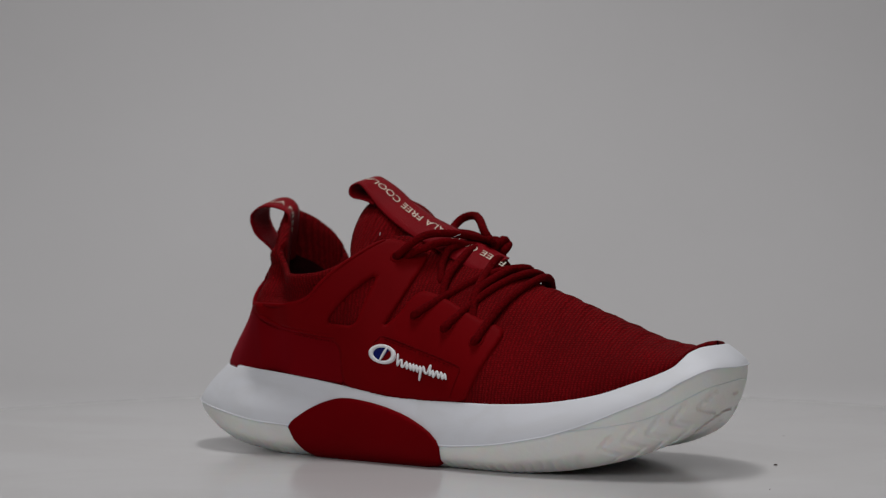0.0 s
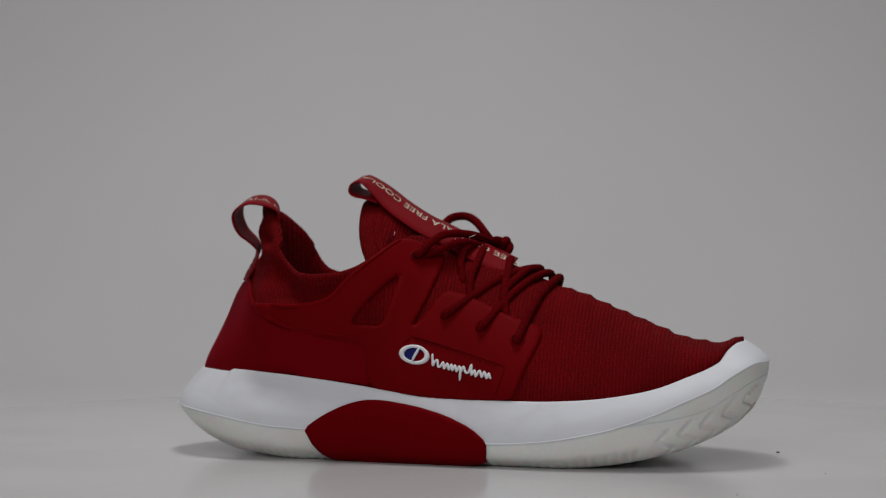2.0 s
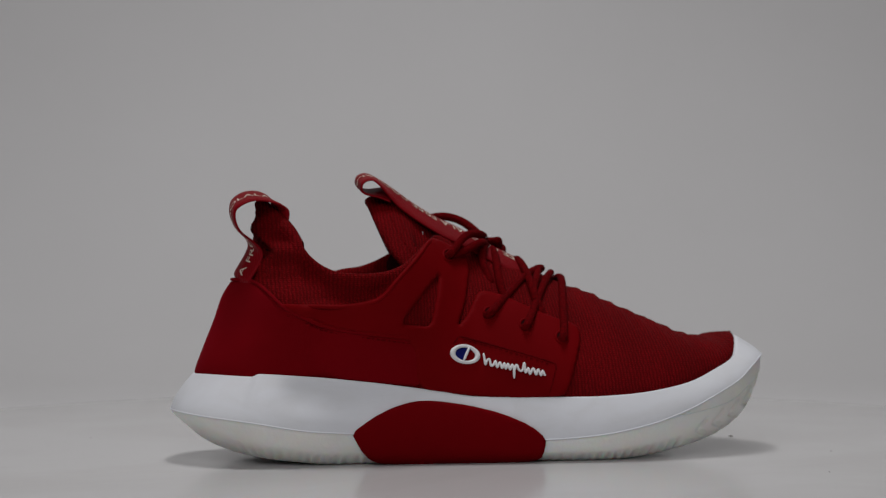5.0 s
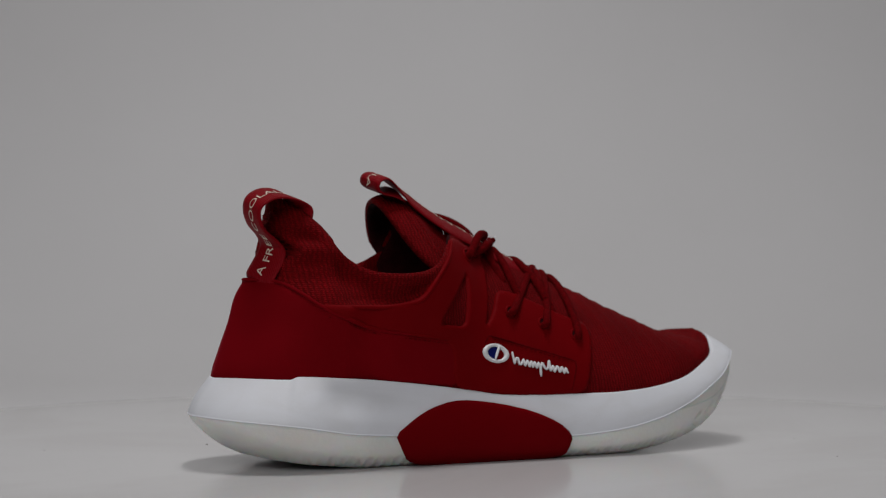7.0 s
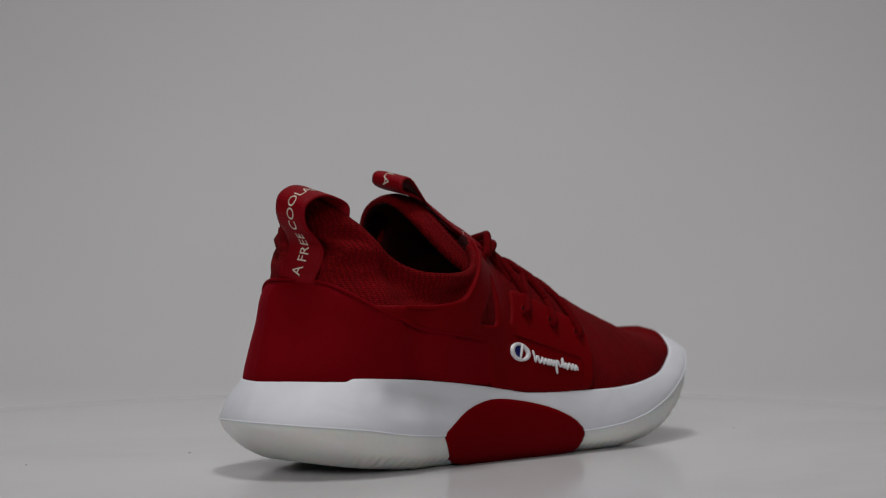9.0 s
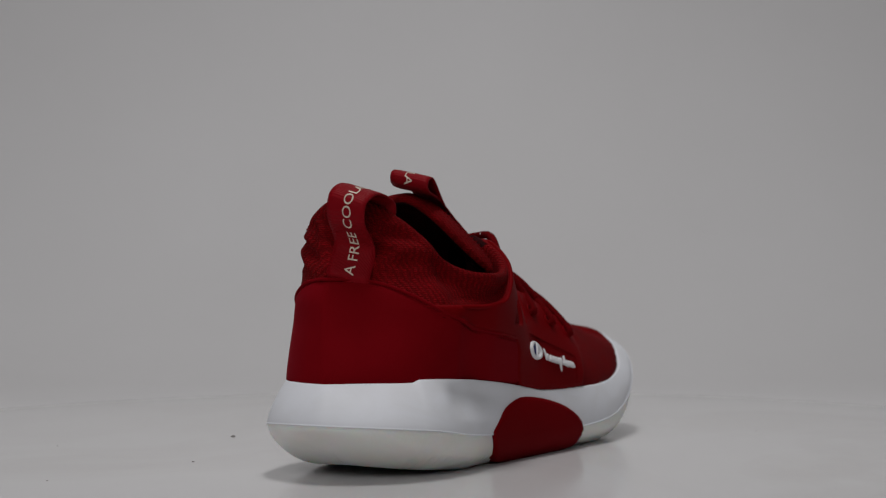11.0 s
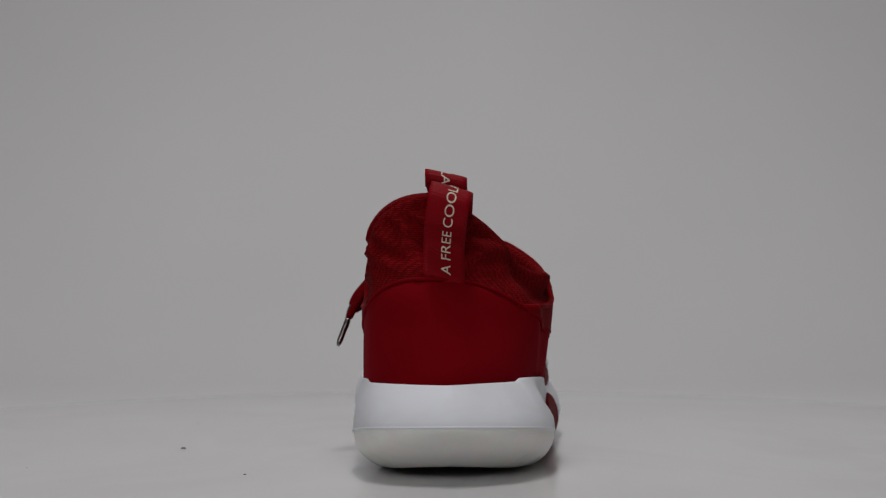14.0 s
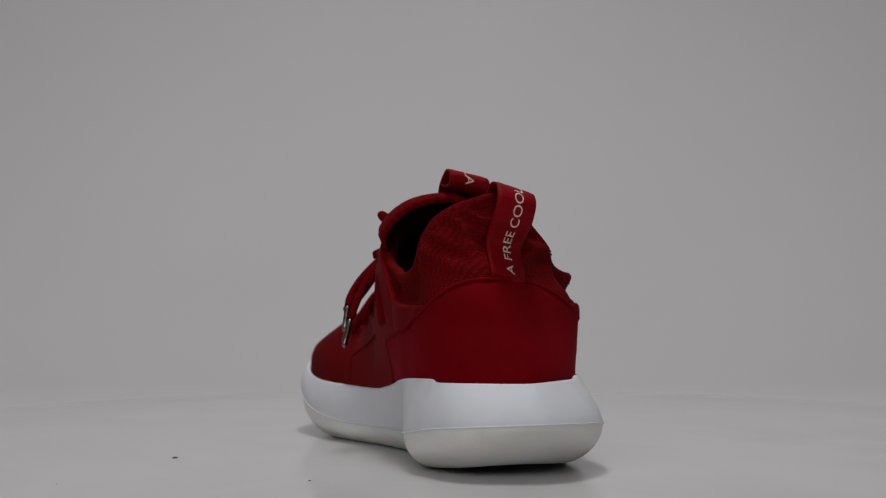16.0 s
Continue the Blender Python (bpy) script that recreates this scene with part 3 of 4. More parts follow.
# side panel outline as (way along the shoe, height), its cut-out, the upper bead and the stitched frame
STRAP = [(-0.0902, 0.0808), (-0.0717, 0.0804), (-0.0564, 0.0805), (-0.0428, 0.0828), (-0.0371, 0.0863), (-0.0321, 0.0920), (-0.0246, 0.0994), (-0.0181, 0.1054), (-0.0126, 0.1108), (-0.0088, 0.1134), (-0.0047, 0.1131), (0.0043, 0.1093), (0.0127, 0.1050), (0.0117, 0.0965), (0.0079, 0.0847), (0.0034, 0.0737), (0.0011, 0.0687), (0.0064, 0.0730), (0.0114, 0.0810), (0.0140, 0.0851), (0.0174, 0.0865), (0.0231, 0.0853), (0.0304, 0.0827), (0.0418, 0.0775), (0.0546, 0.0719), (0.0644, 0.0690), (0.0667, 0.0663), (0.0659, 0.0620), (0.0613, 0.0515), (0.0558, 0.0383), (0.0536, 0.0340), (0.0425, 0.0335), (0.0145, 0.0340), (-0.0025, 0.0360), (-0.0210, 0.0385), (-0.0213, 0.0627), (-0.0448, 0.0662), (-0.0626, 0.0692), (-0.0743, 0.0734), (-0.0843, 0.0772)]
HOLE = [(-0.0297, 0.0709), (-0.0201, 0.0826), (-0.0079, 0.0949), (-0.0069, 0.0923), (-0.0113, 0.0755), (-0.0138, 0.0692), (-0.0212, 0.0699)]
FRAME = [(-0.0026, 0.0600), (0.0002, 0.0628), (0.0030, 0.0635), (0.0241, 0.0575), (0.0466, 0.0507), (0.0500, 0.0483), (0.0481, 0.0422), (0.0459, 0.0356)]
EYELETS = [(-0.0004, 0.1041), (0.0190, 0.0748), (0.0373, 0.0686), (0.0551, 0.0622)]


def dashes(name, line, length, gap, radius, mat, root, label):
    """A row of small thread stitches along a line."""
    P = spline(line, 0.0005)
    verts, faces, d, i = [], [], 0.0, 0
    run = [0.0]
    for a, b in zip(P, P[1:]):
        run.append(run[-1] + (b - a).length)
    pos = 0.0
    while pos + length < run[-1]:
        pts = []
        for k in range(4):
            q = pos + length * k / 3
            i = min(int(np.searchsorted(run, q)), len(P) - 1)
            pts.append(P[i])
        me = tube([pts[0], pts[0].lerp(pts[3], 0.3), pts[0].lerp(pts[3], 0.7), pts[3]], radius, mat, "t", 5)
        o = len(verts)
        verts += [v.co.copy() for v in me.vertices]
        faces += [tuple(o + k for k in f.vertices) for f in me.polygons]
        bpy.data.meshes.remove(me)
        pos += length + gap
    return tagged(part(name, mesh_of(name, verts, faces, mat), root, label), kind="stuff")


def overlays(root):
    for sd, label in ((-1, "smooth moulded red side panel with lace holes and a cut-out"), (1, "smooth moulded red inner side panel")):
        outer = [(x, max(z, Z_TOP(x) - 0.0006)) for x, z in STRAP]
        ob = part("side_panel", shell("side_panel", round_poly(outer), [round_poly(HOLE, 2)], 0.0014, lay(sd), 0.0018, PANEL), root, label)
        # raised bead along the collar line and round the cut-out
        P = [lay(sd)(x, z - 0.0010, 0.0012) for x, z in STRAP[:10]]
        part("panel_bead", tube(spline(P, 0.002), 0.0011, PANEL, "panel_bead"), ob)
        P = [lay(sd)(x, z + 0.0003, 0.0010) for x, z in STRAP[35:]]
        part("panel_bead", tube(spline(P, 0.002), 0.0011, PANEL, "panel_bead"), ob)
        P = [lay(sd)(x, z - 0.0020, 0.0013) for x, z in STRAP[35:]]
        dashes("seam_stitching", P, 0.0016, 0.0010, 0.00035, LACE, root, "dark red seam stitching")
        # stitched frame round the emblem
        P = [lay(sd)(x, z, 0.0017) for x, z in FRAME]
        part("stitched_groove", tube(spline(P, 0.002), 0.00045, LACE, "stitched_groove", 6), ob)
    # heel panel wrapped round the back; a is the way round from the outer to the inner side
    side = 0.055

    def place(a, z, up):
        sd = -1 if a < 0 else 1
        b = abs(a)
        if b > 0.06:
            return wall(b - 0.06, z, sd, up)
        return wall(-(0.06 - b) / 0.06 * math.pi / 2, z, sd, up)
    half_line = [(0.0, 0.0925), (0.012, 0.0922), (0.024, 0.0900), (0.036, 0.0850), (0.047, 0.0790), (0.060, 0.0737), (0.0715, 0.0693), (0.0885, 0.0665), (0.121, 0.0632), (0.121, 0.0392), (0.088, 0.0423), (0.0600, 0.0450), (0.02, 0.0440), (0.0, 0.0438)]
    outer = [(-a, z) for a, z in half_line] + [(a, z) for a, z in reversed(half_line[1:-1])]
    ob = part("heel_panel", shell("heel_panel", round_poly(outer, 1), [], 0.0016, place, 0.0012, COUNTER), root, "plain matt red heel panel")
    P = [place(a, z, 0.0011) for a, z in [(-a, z) for a, z in reversed(half_line[1:9])] + half_line[:9]]
    part("heel_piping", tube(spline(P, 0.002), 0.0009, COUNTER, "heel_piping"), ob)


def insert(root):
    """The red arch let into the outer side of the sole."""
    line = [(-0.0535, 0.0177), (-0.0440, 0.0245), (-0.0330, 0.0298), (-0.0222, 0.0328), (-0.0124, 0.0329), (0.0042, 0.0305), (0.0209, 0.0263), (0.0347, 0.0202), (0.0422, 0.0138), (0.0420, 0.0080), (0.0408, 0.0024), (0.0300, 0.0012), (-0.0150, 0.0012), (-0.0370, 0.0014), (-0.0435, 0.0035), (-0.0480, 0.0080), (-0.0510, 0.0130)]
    edge = curve([(-0.06, -0.0595), (-0.053, -0.0590), (-0.03, -0.0605), (0.0, -0.0640), (0.042, -0.0693), (0.05, -0.0702)])

    def place(x, z, up):
        t = (z - 0.016) / 0.016
        y = edge(x) + (0.0022 * t * t if t > 0 else 0.0070 * abs(t) ** 2.3)
        return Vector((x, y - up + 0.0002, z))
    part("arch_insert", shell("arch_insert", round_poly(line, 1), [], 0.0015, place, 0.0012, RUBBER, 0.006, 0.0005), root, "red rubber arch insert in the sole")


TONGUE_W = curve([(-0.04, 0.045), (-0.025, 0.044), (0.0, 0.034), (0.03, 0.026), (0.065, 0.018)])


def tongue(root):
    path = spline([(0.062, 0, 0.092), (0.045, 0, 0.1005), (0.02, 0, 0.1128), (0.0, 0, 0.1240), (-0.012, 0, 0.1322), (-0.024, 0, 0.1373), (-0.033, 0, 0.1372), (-0.037, 0, 0.1350)], 0.002)
    verts, faces = [], []
    n, m = len(path), 45
    for side in (0, 1):
        for i, p in enumerate(path):
            t = (path[min(i + 1, n - 1)] - path[max(i - 1, 0)]).normalized()
            if i > n - 6:
                t = (path[n - 5] - path[n - 7]).normalized()
            down = Vector((t.z, 0, -t.x)) * (1 if -t.x < 0 else -1)
            k = smoothstep(0.06, -0.03, p.x)
            w, d = TONGUE_W(p.x), 0.010 + 0.026 * k
            down = down.lerp(Vector((0.12, 0, -1)), smoothstep(0.0, -0.03, p.x)).normalized()
            thick = 0.0045 if 0 < i < n - 1 else 0.0025
            for j in range(m):
                e = j / (m - 1) * 2 - 1
                end = abs(e) ** 6
                inn = thick * side * (1 - 0.6 * end)
                c = -0.0085 + 0.0075 * k
                if e < 0:
                    wide, deep = w * (1 + 0.02 * k), 0.010 + 0.031 * k
                    y, drop = -(wide - inn) * -e, deep * (-e) ** 1.5 + inn
                    fall, ahead = 0.0, 0.010 * k * (-e) ** 5 + 0.003 * k * e * e
                else:
                    b = min(e / 0.72, 1.0) * radians(86)
                    y, drop = (w * (1 - 0.14 * k) - inn) * math.sin(b) - 0.008 * max(e - 0.72, 0) / 0.28, (d - inn * 0.6) * (1 - math.cos(b)) ** 1.25 + inn
                    fall, ahead = 0.034 * k * max(e - 0.72, 0) / 0.28, 0.023 * smoothstep(0.0, -0.03, p.x) * e
                q = p + Vector((ahead, c + y, -fall)) + down * drop
                if q.x > XP and q.x < 0.02 and abs(e) > 0.5:
                    sd = -1 if e < 0 else 1
                    edge = top_of(q.x - XP)
                    g = smoothstep(edge + 0.012, edge - 0.004, q.z)
                    room_ = half(q.x, min(q.z, edge), sd) - (0.0062 if sd < 0 else 0.0030) - inn * 0.5
                    if sd * (q.y - MIDDLE(q.x)) > room_:
                        q.y += (MIDDLE(q.x) + sd * room_ - q.y) * g
                verts.append(q)
    for side in (0, 1):
        for i in range(n - 1):
            for j in range(m - 1):
                a = side * n * m + i * m + j
                faces.append((a, a + 1, a + m + 1, a + m))
    o = n * m
    for i in range(n - 1):
        for j in (0, m - 1):
            a = i * m + j
            faces.append((a, a + m, o + a + m, o + a))
    for j in range(m - 1):
        a = (n - 1) * m + j
        faces.append((a, a + 1, o + a + 1, o + a))
    me = mesh_of("tongue", verts, faces, KNIT)
    me.materials.append(LINING)
    q = (n - 1) * (m - 1)
    me.polygons.foreach_set("material_index", [1 if q <= i < 2 * q or 2 * q <= i < 2 * q + 2 * (n - 1) and (i - 2 * q) % 2 or i >= 2 * q + 2 * (n - 1) + int(0.84 * (m - 1)) else 0 for i in range(len(faces))])
    tab = part("tongue", recalc(me), root, "arched red knitted tongue")
    # two rows of stitches along the tongue's upper border
    for row in (n - 5, n - 7):
        line = [verts[row * m + j] + Vector((0, -0.0004, 0.0002)) for j in range(2, 21)]
        dashes("border_stitching", line, 0.0012, 0.0012, 0.00032, THREAD, tab, "red border stitching")


def ribbon(name, pts, width, root, label, prints, side, flip, size, roll, yaw):
    """A woven tape along a path in the middle plane, with printed words along it."""
    path = spline([(x, 0, z) for x, y, z in pts], 0.001)
    ys = spline([(i, y, 0) for i, (x, y, z) in enumerate(pts)], 0.02)
    n = len(path)
    yy = [ys[min(int(i / n * len(ys)), len(ys) - 1)].y for i in range(n)]
    dist = [0.0]
    for i in range(1, n):
        dist.append(dist[-1] + (path[i] - path[i - 1]).length)

    def at(d, across, up):
        i = min(max(int(np.searchsorted(dist, d)) - 1, 0), n - 2)
        k = (d - dist[i]) / max(dist[i + 1] - dist[i], 1e-9)
        t = (path[min(i + 2, n - 1)] - path[max(i - 1, 0)]).normalized()
        nrm = Vector((-t.z, 0, t.x)) * flip
        here = path[i].lerp(path[i + 1], k)
        lean, turn = roll(here, across), yaw(here) * (across if across < 0 else 0.35 * across)
        return here + Vector((turn, yy[i] + across, lean)) + nrm * up
    verts, faces = [], []
    M = 9
    for up in (0.0, -0.0011):
        for i in range(n):
            for j in range(M):
                a = (j / (M - 1) - 0.5) * width
                verts.append(at(dist[i], a, up - (0.0003 if j in (0, M - 1) and up == 0 else 0)))
    o = n * M
    for i in range(n - 1):
        for j in range(M - 1):
            a = i * M + j
            faces += [(a, a + 1, a + M + 1, a + M), (o + a, o + a + M, o + a + M + 1, o + a + 1)]
        for j in (0, M - 1):
            a = i * M + j
            faces.append((a, a + M, o + a + M, o + a))
    for i in (0, n - 1):
        for j in range(M - 1):
            a = i * M + j
            faces.append((a, a + 1, o + a + 1, o + a))
    tape = part(name, recalc(mesh_of(name, verts, faces, RIBBON)), root, label)
    for words, begin in prints:
        start = (begin, *side)
        font = bpy.data.curves.new("words", "FONT")
        font.body, font.size, font.offset = words, size, 0.0
        ob = new("words", font)
        dg = bpy.context.evaluated_depsgraph_get()
        me = bpy.data.meshes.new_from_object(ob.evaluated_get(dg))
        bpy.data.objects.remove(ob)
        bm = bmesh.new()
        bm.from_mesh(me)
        bmesh.ops.triangulate(bm, faces=bm.faces)
        for _ in range(2):
            bmesh.ops.subdivide_edges(bm, edges=[e for e in bm.edges if e.calc_length() > 0.0015], cuts=1)
        bmesh.ops.triangulate(bm, faces=bm.faces)
        bmesh.ops.remove_doubles(bm, verts=bm.verts, dist=1e-7)
        bm.verts.index_update()
        bm.faces.index_update()
        bm.verts.ensure_lookup_table()
        seen = set()
        for v0 in bm.verts:
            if v0.index in seen:
                continue
            heap, group = [v0], []
            seen.add(v0.index)
            while heap:
                v = heap.pop()
                group.append(v)
                for e in v.link_edges:
                    o = e.other_vert(v)
                    if o.index not in seen:
                        seen.add(o.index)
                        heap.append(o)
            ids = {v.index: i for i, v in enumerate(group)}
            far = start[0] + start[2] * max(v.co.x for v in group)
            if not 0 < far < dist[-1]:
                continue
            vs = [at(start[0] + start[2] * v.co.x, start[1] + start[3] * v.co.y, 0.00018) for v in group]
            fs = {f for v in group for f in v.link_faces}
            part("letter", mesh_of("letter", vs, [tuple(ids[v.index] for v in f.verts) for f in sorted(fs, key=lambda f: f.index)], CREAM_PRINT, False), tape, "pale printed letter")
        bm.free()
        bpy.data.meshes.remove(me)
    return tape


def over(x, side, lift=0.0):
    """A point on the upper at x; side from -1 (outer sole edge) through 0 (ridge) to 1."""
    sd = -1 if side < 0 else 1
    z = Z_TOP(x) + (RIDGE(x) - Z_TOP(x)) * math.cos(abs(side) * math.pi / 2)
    p = Vector((x, MIDDLE(x) + sd * half(x, z, sd), z))
    n = Vector((0.25, (p.y - YC) * 14, 0.9)).normalized()
    return p + n * lift


def laces(root):
    R = 0.0021
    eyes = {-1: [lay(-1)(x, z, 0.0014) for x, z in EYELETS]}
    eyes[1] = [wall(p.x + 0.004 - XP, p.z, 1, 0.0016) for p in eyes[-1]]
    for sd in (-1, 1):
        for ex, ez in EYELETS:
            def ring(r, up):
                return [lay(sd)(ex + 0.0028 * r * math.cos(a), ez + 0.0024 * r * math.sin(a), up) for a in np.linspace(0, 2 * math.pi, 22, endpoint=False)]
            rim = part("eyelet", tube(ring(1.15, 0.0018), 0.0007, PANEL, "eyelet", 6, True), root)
            # the panel isn't pierced: a dark disc paints the shade inside the eyelet
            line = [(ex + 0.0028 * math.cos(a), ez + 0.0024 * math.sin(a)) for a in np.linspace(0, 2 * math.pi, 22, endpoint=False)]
            part("eyelet_shade", shell("eyelet_shade", line, [], 0.0009, lay(sd), 0.0021, LINING, 0, 0.0001), rim, "dark disc standing in for the shade in a lace hole")
    set_ = new("shoelace")
    set_.parent = root
    tagged(set_, "round red cord lace tied in a bow")

    def cord(points, r=R):
        part("cord", tube(spline(points, 0.0012), r, LACE, "cord"), set_)
    # crossing strands, outer side over inner side
    tops = [0.0590, 0.0642, 0.0692]
    for i, tx in enumerate(tops):
        a, b = eyes[-1][i + 1], eyes[1][min(i + 2, 3)]
        r = Vector((tx, -0.0050, RIDGE(tx) + 0.0040))
        m1 = a.lerp(r, (0.62, 0.58, 0.5)[i]) + Vector((0, -0.0042, 0.0044))
        m2 = b.lerp(r, 0.5) + Vector((0, 0.0040, 0.0045))
        cord([a + Vector((-0.001, 0.004, -0.001)), a + Vector((0.0005, -0.0018, 0.0008)), m1, r, m2, b + Vector((0, 0.002, 0.0005)), b + Vector((0, -0.0015, -0.001))])
    for i, tx in enumerate((0.030, 0.044, 0.056)):
        a, b = eyes[1][i + 1], eyes[-1][min(i + 2, 3)]
        r = Vector((tx, -0.0065, RIDGE(tx) + 0.0022))
        e = over(b.x - 0.010, -0.46, 0.0016)
        m1 = a.lerp(r, 0.5) + Vector((0, 0.0040, 0.0045))
        cord([a + Vector((0, -0.0015, 0)), a + Vector((0, 0.002, 0.001)), m1, r, over((tx + e.x) / 2, -0.26, 0.0018), e, over(e.x + 0.004, -0.62, -0.0016)])
    # top strands into the knot
    knot = Vector((0.0350, 0.0095, 0.1095))
    for sd in (-1, 1):
        a = eyes[sd][0]
        cord([a + Vector((-0.001, -sd * 0.0012, 0)), a + Vector((0.001, sd * 0.002, 0.001)), Vector((0.012, -0.0085 + sd * 0.020, 0.1140 - sd * 0.0015)), Vector((0.024, -0.0060 + sd * 0.008, 0.1150 - sd * 0.0010)), knot + Vector((-0.004, sd * 0.002, 0.003)), knot + Vector((0.002, -sd * 0.001, 0.001))])
    cord([eyes[-1][0] + Vector((0.001, 0.002, -0.001)), Vector((0.011, -0.032, 0.1080)), Vector((0.022, -0.022, 0.1120)), knot + Vector((-0.002, -0.002, -0.002))])
    cord([Vector((0.024, -0.034, 0.0900)), Vector((0.021, -0.026, 0.1020)), Vector((0.024, -0.018, 0.1100)), knot + Vector((-0.003, 0, -0.001))])
    # knot
    cord([knot + Vector(p) for p in ((-0.003, -0.004, -0.002), (0.001, -0.0052, 0.001), (0.0035, -0.001, 0.0036), (0.002, 0.004, 0.002), (-0.001, 0.004, -0.001))], 0.0026)
    cord([knot + Vector(p) for p in ((0.004, -0.0045, -0.004), (0.0055, -0.002, -0.0005), (0.004, 0.0035, 0.0015), (0.001, 0.006, -0.001))], 0.0023)
    # standing loop
    cord([knot + Vector((-0.003, 0.000, 0.001)), Vector((0.027, 0.009, 0.1175)), Vector((0.0205, 0.016, 0.1240)), Vector((0.0130, 0.024, 0.1272)), Vector((0.0045, 0.0265, 0.1262)), Vector((0.001, 0.022, 0.1210)), Vector((0.006, 0.016, 0.1180)), Vector((0.020, 0.010, 0.1160)), knot], 0.0023)
    # drooping loop on the inner side
    cord([knot, Vector((0.036, 0.004, 0.1130)), Vector((0.033, 0.018, 0.1030)), Vector((0.026, 0.031, 0.0880)), Vector((0.022, 0.0400, 0.0785)), Vector((0.016, 0.0425, 0.0775)), Vector((0.012, 0.036, 0.0860)), Vector((0.019, 0.022, 0.1020)), Vector((0.033, 0.006, 0.1130)), knot], 0.0025)
    # ends with metal tips
    for pts in (((0.0365, -0.004, 0.1140), (0.028, 0.014, 0.1095), (0.016, 0.030, 0.0960), (0.006, 0.040, 0.0820), (0.000, 0.0455, 0.0715), (-0.006, 0.0505, 0.0575)),
                ((0.0365, -0.002, 0.1130), (0.031, 0.016, 0.1070), (0.022, 0.032, 0.0950), (0.015, 0.041, 0.0850), (0.010, 0.0445, 0.0780), (0.005, 0.0475, 0.0655))):
        P = [Vector(p) for p in pts]
        cord(P[:-1])
        d = (P[-1] - P[-2]).normalized()
        line = [P[-2] - d * 0.001 + d * (k / 10) * ((P[-1] - P[-2]).length + 0.001) for k in range(11)]
        part("aglet", tube(line, 0.0016, METAL, "aglet", 12), set_, "dark metal lace tip")


def emblem(root):
    """A raised white oval with a blue half and a white flourish, kept as plain shapes."""
    L = lay(-1)

    base = new("emblem")
    base.parent = root
    tagged(base, "raised white oval emblem with a blue half and a white flourish")
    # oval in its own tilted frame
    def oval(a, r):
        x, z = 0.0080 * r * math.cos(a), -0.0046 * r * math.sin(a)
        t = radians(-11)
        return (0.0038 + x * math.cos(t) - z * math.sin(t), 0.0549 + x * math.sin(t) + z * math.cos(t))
    A = np.linspace(0, 2 * math.pi, 48, endpoint=False)
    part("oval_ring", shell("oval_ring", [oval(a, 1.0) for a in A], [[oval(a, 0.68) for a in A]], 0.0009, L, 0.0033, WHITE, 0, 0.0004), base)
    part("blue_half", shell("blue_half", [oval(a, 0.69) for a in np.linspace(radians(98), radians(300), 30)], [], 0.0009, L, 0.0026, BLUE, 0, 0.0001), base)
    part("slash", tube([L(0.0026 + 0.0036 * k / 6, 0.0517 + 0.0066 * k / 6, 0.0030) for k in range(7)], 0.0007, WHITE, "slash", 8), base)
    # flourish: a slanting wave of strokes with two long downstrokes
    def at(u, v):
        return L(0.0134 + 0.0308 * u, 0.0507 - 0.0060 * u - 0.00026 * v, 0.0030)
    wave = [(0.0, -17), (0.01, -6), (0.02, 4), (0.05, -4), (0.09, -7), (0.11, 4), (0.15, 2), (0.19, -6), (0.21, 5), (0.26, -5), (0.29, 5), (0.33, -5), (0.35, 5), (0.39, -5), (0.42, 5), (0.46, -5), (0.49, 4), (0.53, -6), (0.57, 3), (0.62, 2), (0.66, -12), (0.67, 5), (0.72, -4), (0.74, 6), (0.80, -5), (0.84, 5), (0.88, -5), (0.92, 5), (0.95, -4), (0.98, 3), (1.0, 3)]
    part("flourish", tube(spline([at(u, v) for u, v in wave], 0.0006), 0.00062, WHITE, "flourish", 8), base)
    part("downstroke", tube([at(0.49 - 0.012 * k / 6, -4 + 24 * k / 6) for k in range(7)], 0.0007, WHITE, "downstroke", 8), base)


def stitches(root):
    """Thread stitches below the collar edge, on the heel panel and round the emblem."""
    drop = 0.0045
    along = [s for s in np.linspace(-0.030, XP + 0.0006, 26)]
    marks = [(-1, x - XP) for x in along] + [(-1, -a) for a in np.linspace(0.03, 1.55, 40)]
    marks += [(1, -a) for a in np.linspace(1.52, 0.03, 40)] + [(1, x - XP) for x in reversed(along)]
    line = []
    for sd, a in marks:
        ze = top_of(a, sd)
        p = wall(a, ze - drop, sd)
        if a < 0 or XP + a < -0.03:
            p = p + fold(p, ze)
        p = p + tuck(p, ze, sd)
        line.append(p + Vector((p.x - (XP + 0.02) if a < 0 else 0, p.y - YC, 0)).normalized() * 0.0003)
    dashes("collar_stitching", line, 0.0013, 0.0012, 0.00035, THREAD, root, "bright red collar stitching")
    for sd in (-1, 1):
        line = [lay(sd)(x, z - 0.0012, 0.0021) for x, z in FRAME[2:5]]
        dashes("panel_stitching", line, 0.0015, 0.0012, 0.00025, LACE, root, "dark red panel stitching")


def lint(root):
    """Stray pale fibres caught on the cloth."""
    for pts in (((-0.0125, -0.0335, 0.1175), (-0.0122, -0.0338, 0.1165), (-0.0125, -0.0340, 0.1155)),
                ((0.024, -0.020, 0.1145), (0.0265, -0.021, 0.1152), (0.0275, -0.019, 0.1160)),
                ((0.018, -0.026, 0.1135), (0.0205, -0.026, 0.1130))):
        part("lint_fibre", tube(spline(pts, 0.0004), 0.00013, WHITE, "lint_fibre", 5), root, "stray pale fibre")


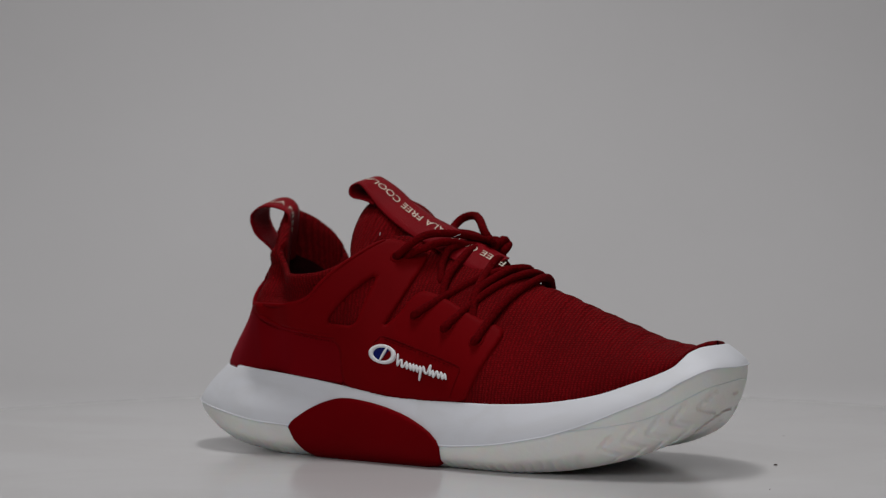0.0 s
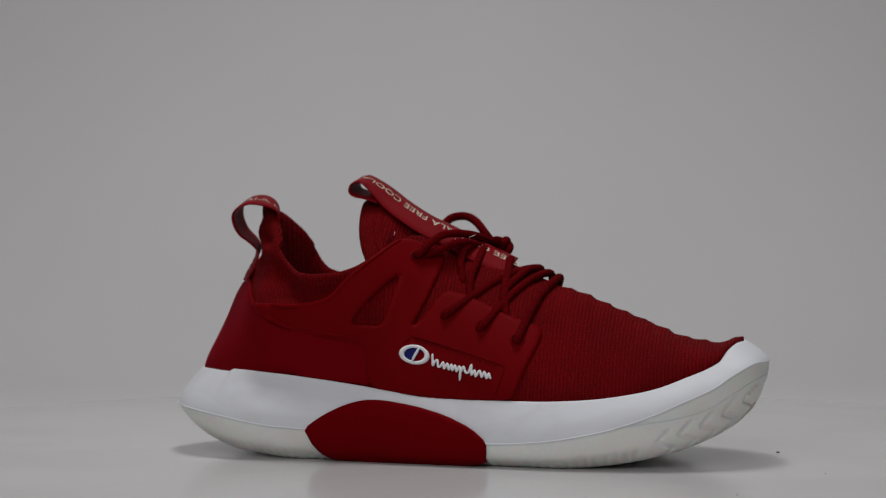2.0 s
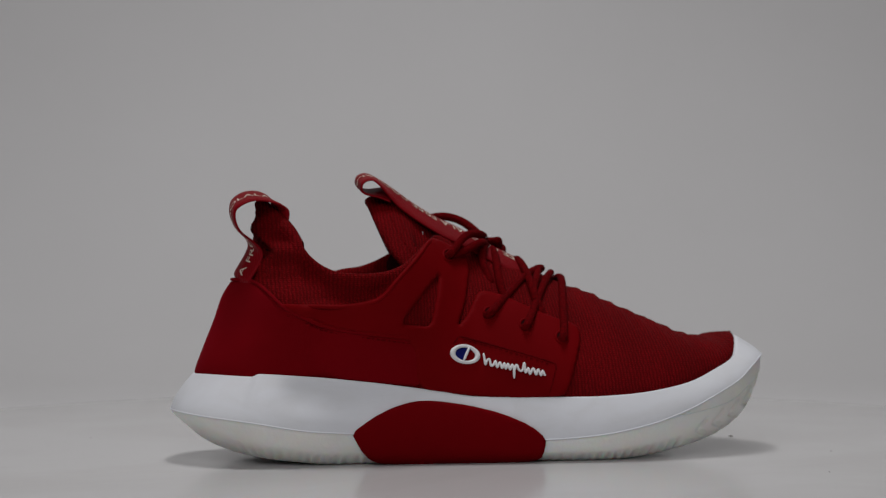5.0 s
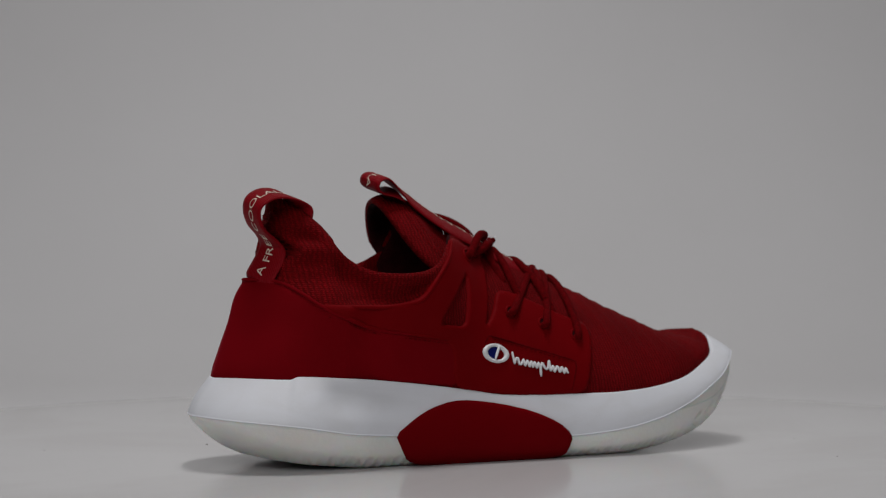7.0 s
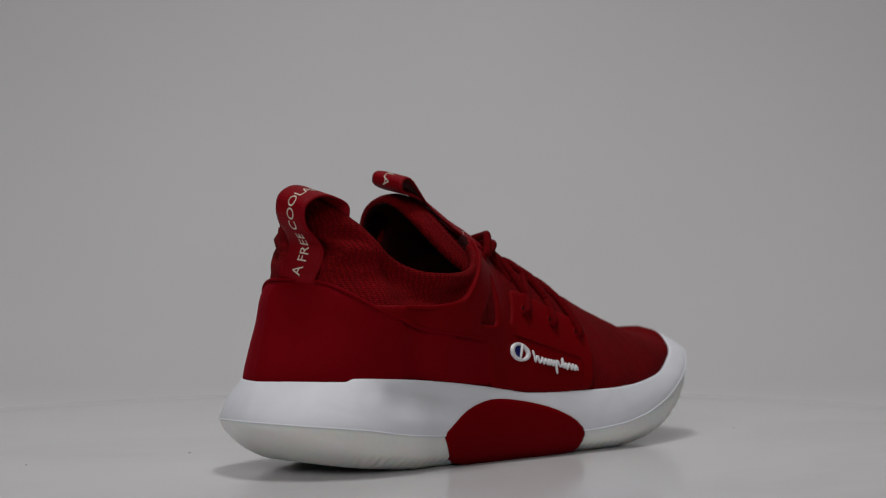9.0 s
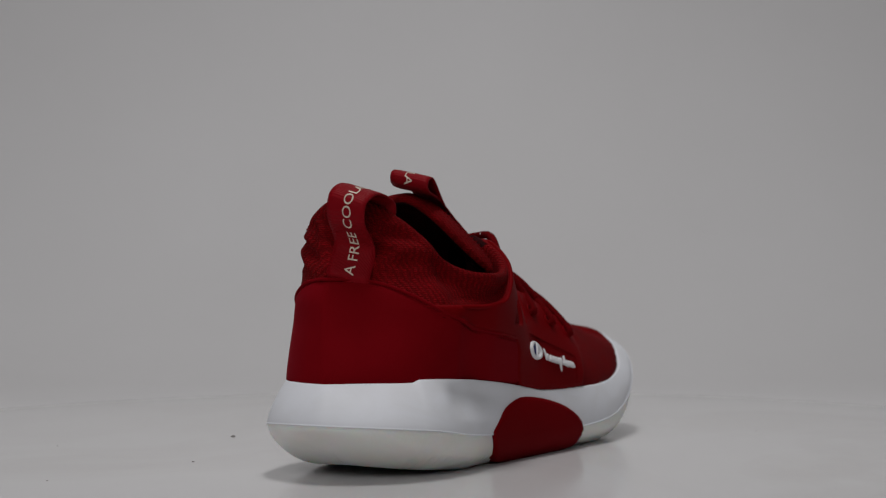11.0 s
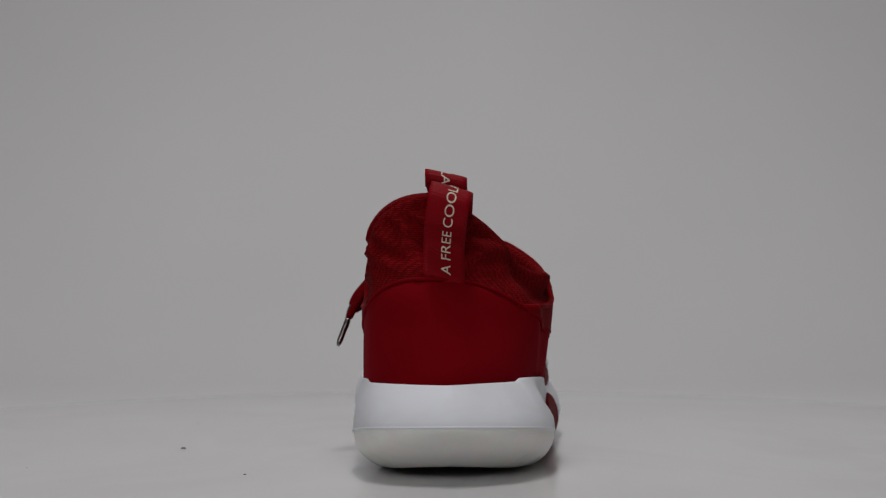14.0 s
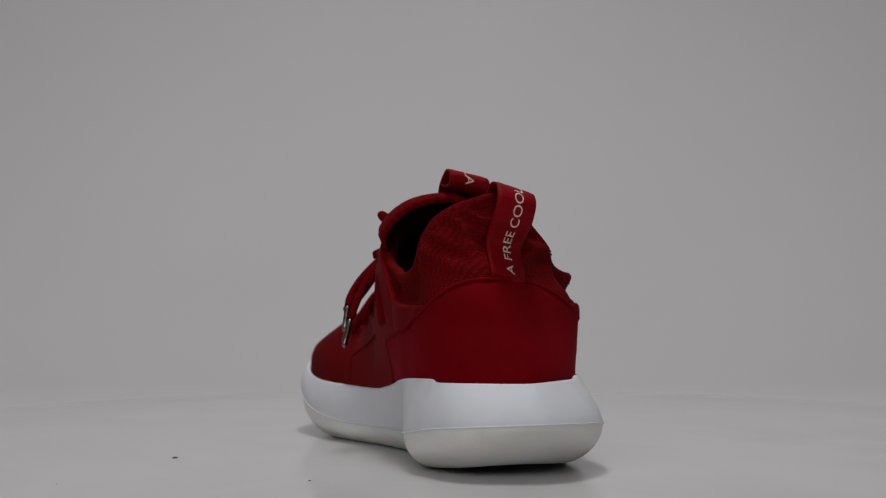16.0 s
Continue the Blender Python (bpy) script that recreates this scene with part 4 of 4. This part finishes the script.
def build_sneaker():
    root = new("sneaker")
    tagged(root, "deep red knitted sneaker with a thick white sole", "sneaker")
    sole(root)
    upper(root)
    overlays(root)
    insert(root)
    tongue(root)
    laces(root)
    emblem(root)
    def drape(p, a):
        # the tape falls off towards the outer side of the tongue
        k = smoothstep(-0.036, -0.020, p.x)
        return 0.22 * a * (1 - k) + (0.5 * a - 0.35 * math.sqrt(a * a + 0.000016) + 0.0014) * k
    ribbon("heel_loop", [(-0.1025, -0.0065, 0.0895), (-0.1042, -0.0065, 0.0945), (-0.1013, -0.0065, 0.1000), (-0.0985, -0.0065, 0.1050), (-0.0975, -0.007, 0.1095), (-0.1002, -0.0075, 0.1138), (-0.1054, -0.0085, 0.1190), (-0.1082, -0.0095, 0.1260), (-0.1072, -0.0105, 0.1320), (-0.1012, -0.0107, 0.1361), (-0.0940, -0.0107, 0.1368), (-0.0875, -0.0105, 0.1346), (-0.0838, -0.0100, 0.1300), (-0.0848, -0.009, 0.1215), (-0.0872, -0.008, 0.1120), (-0.0885, -0.0075, 0.1030)],
           0.0195, root, "red woven heel pull loop with pale print", [("A FREE COOLALA FREE COOLALA", 0.0062)], (-0.0030, 1, 0.8), 1, 0.0079,
           lambda p, a: (0.19 + 0.10 * smoothstep(0.125, 0.136, p.z)) * a, lambda p: -0.5 + 0.42 * smoothstep(0.103, 0.122, p.z) * smoothstep(-0.084, -0.096, p.x))
    ribbon("tongue_loop", [(-0.026, -0.0075, 0.1385), (-0.036, -0.0075, 0.1378), (-0.0415, -0.0075, 0.1405), (-0.0410, -0.0075, 0.1455), (-0.0355, -0.0078, 0.1474), (-0.0280, -0.0092, 0.1436), (-0.0200, -0.0105, 0.1380), (-0.0130, -0.0112, 0.1327), (0.0, -0.0116, 0.1245), (0.0130, -0.0118, 0.1183), (0.026, -0.0120, 0.1112), (0.038, -0.0120, 0.1056), (0.0470, -0.0120, 0.1012)],
           0.0215, root, "red woven tape on the tongue with pale print", [("FREE COOLALA FREE COOLALA", 0.1255)], (0.0024, -1, -0.85), 1, 0.0076,
           drape, lambda p: 0.0)
    stitches(root)
    lint(root)
    return root


SNEAKER = build_sneaker()


# ---------------------------------------------------------------- what moves
def motions():
    turns = [(0, -29.13), (1, -20.87), (2, -12.57), (3, -4.24), (4, 4.13), (5, 12.53), (6, 20.97), (7, 29.45), (8, 37.96), (9, 46.5), (10, 55.08), (11, 63.7), (12, 72.35), (13, 81.04), (14, 89.76), (15, 98.52), (16, 107.31)]
    for thing, z in ((SNEAKER, -0.0012), (TABLE_TOP, 0.0)):
        walk(thing, [(t, pose(0, 0, z, 0, 0, a)) for t, a in turns])


motions()
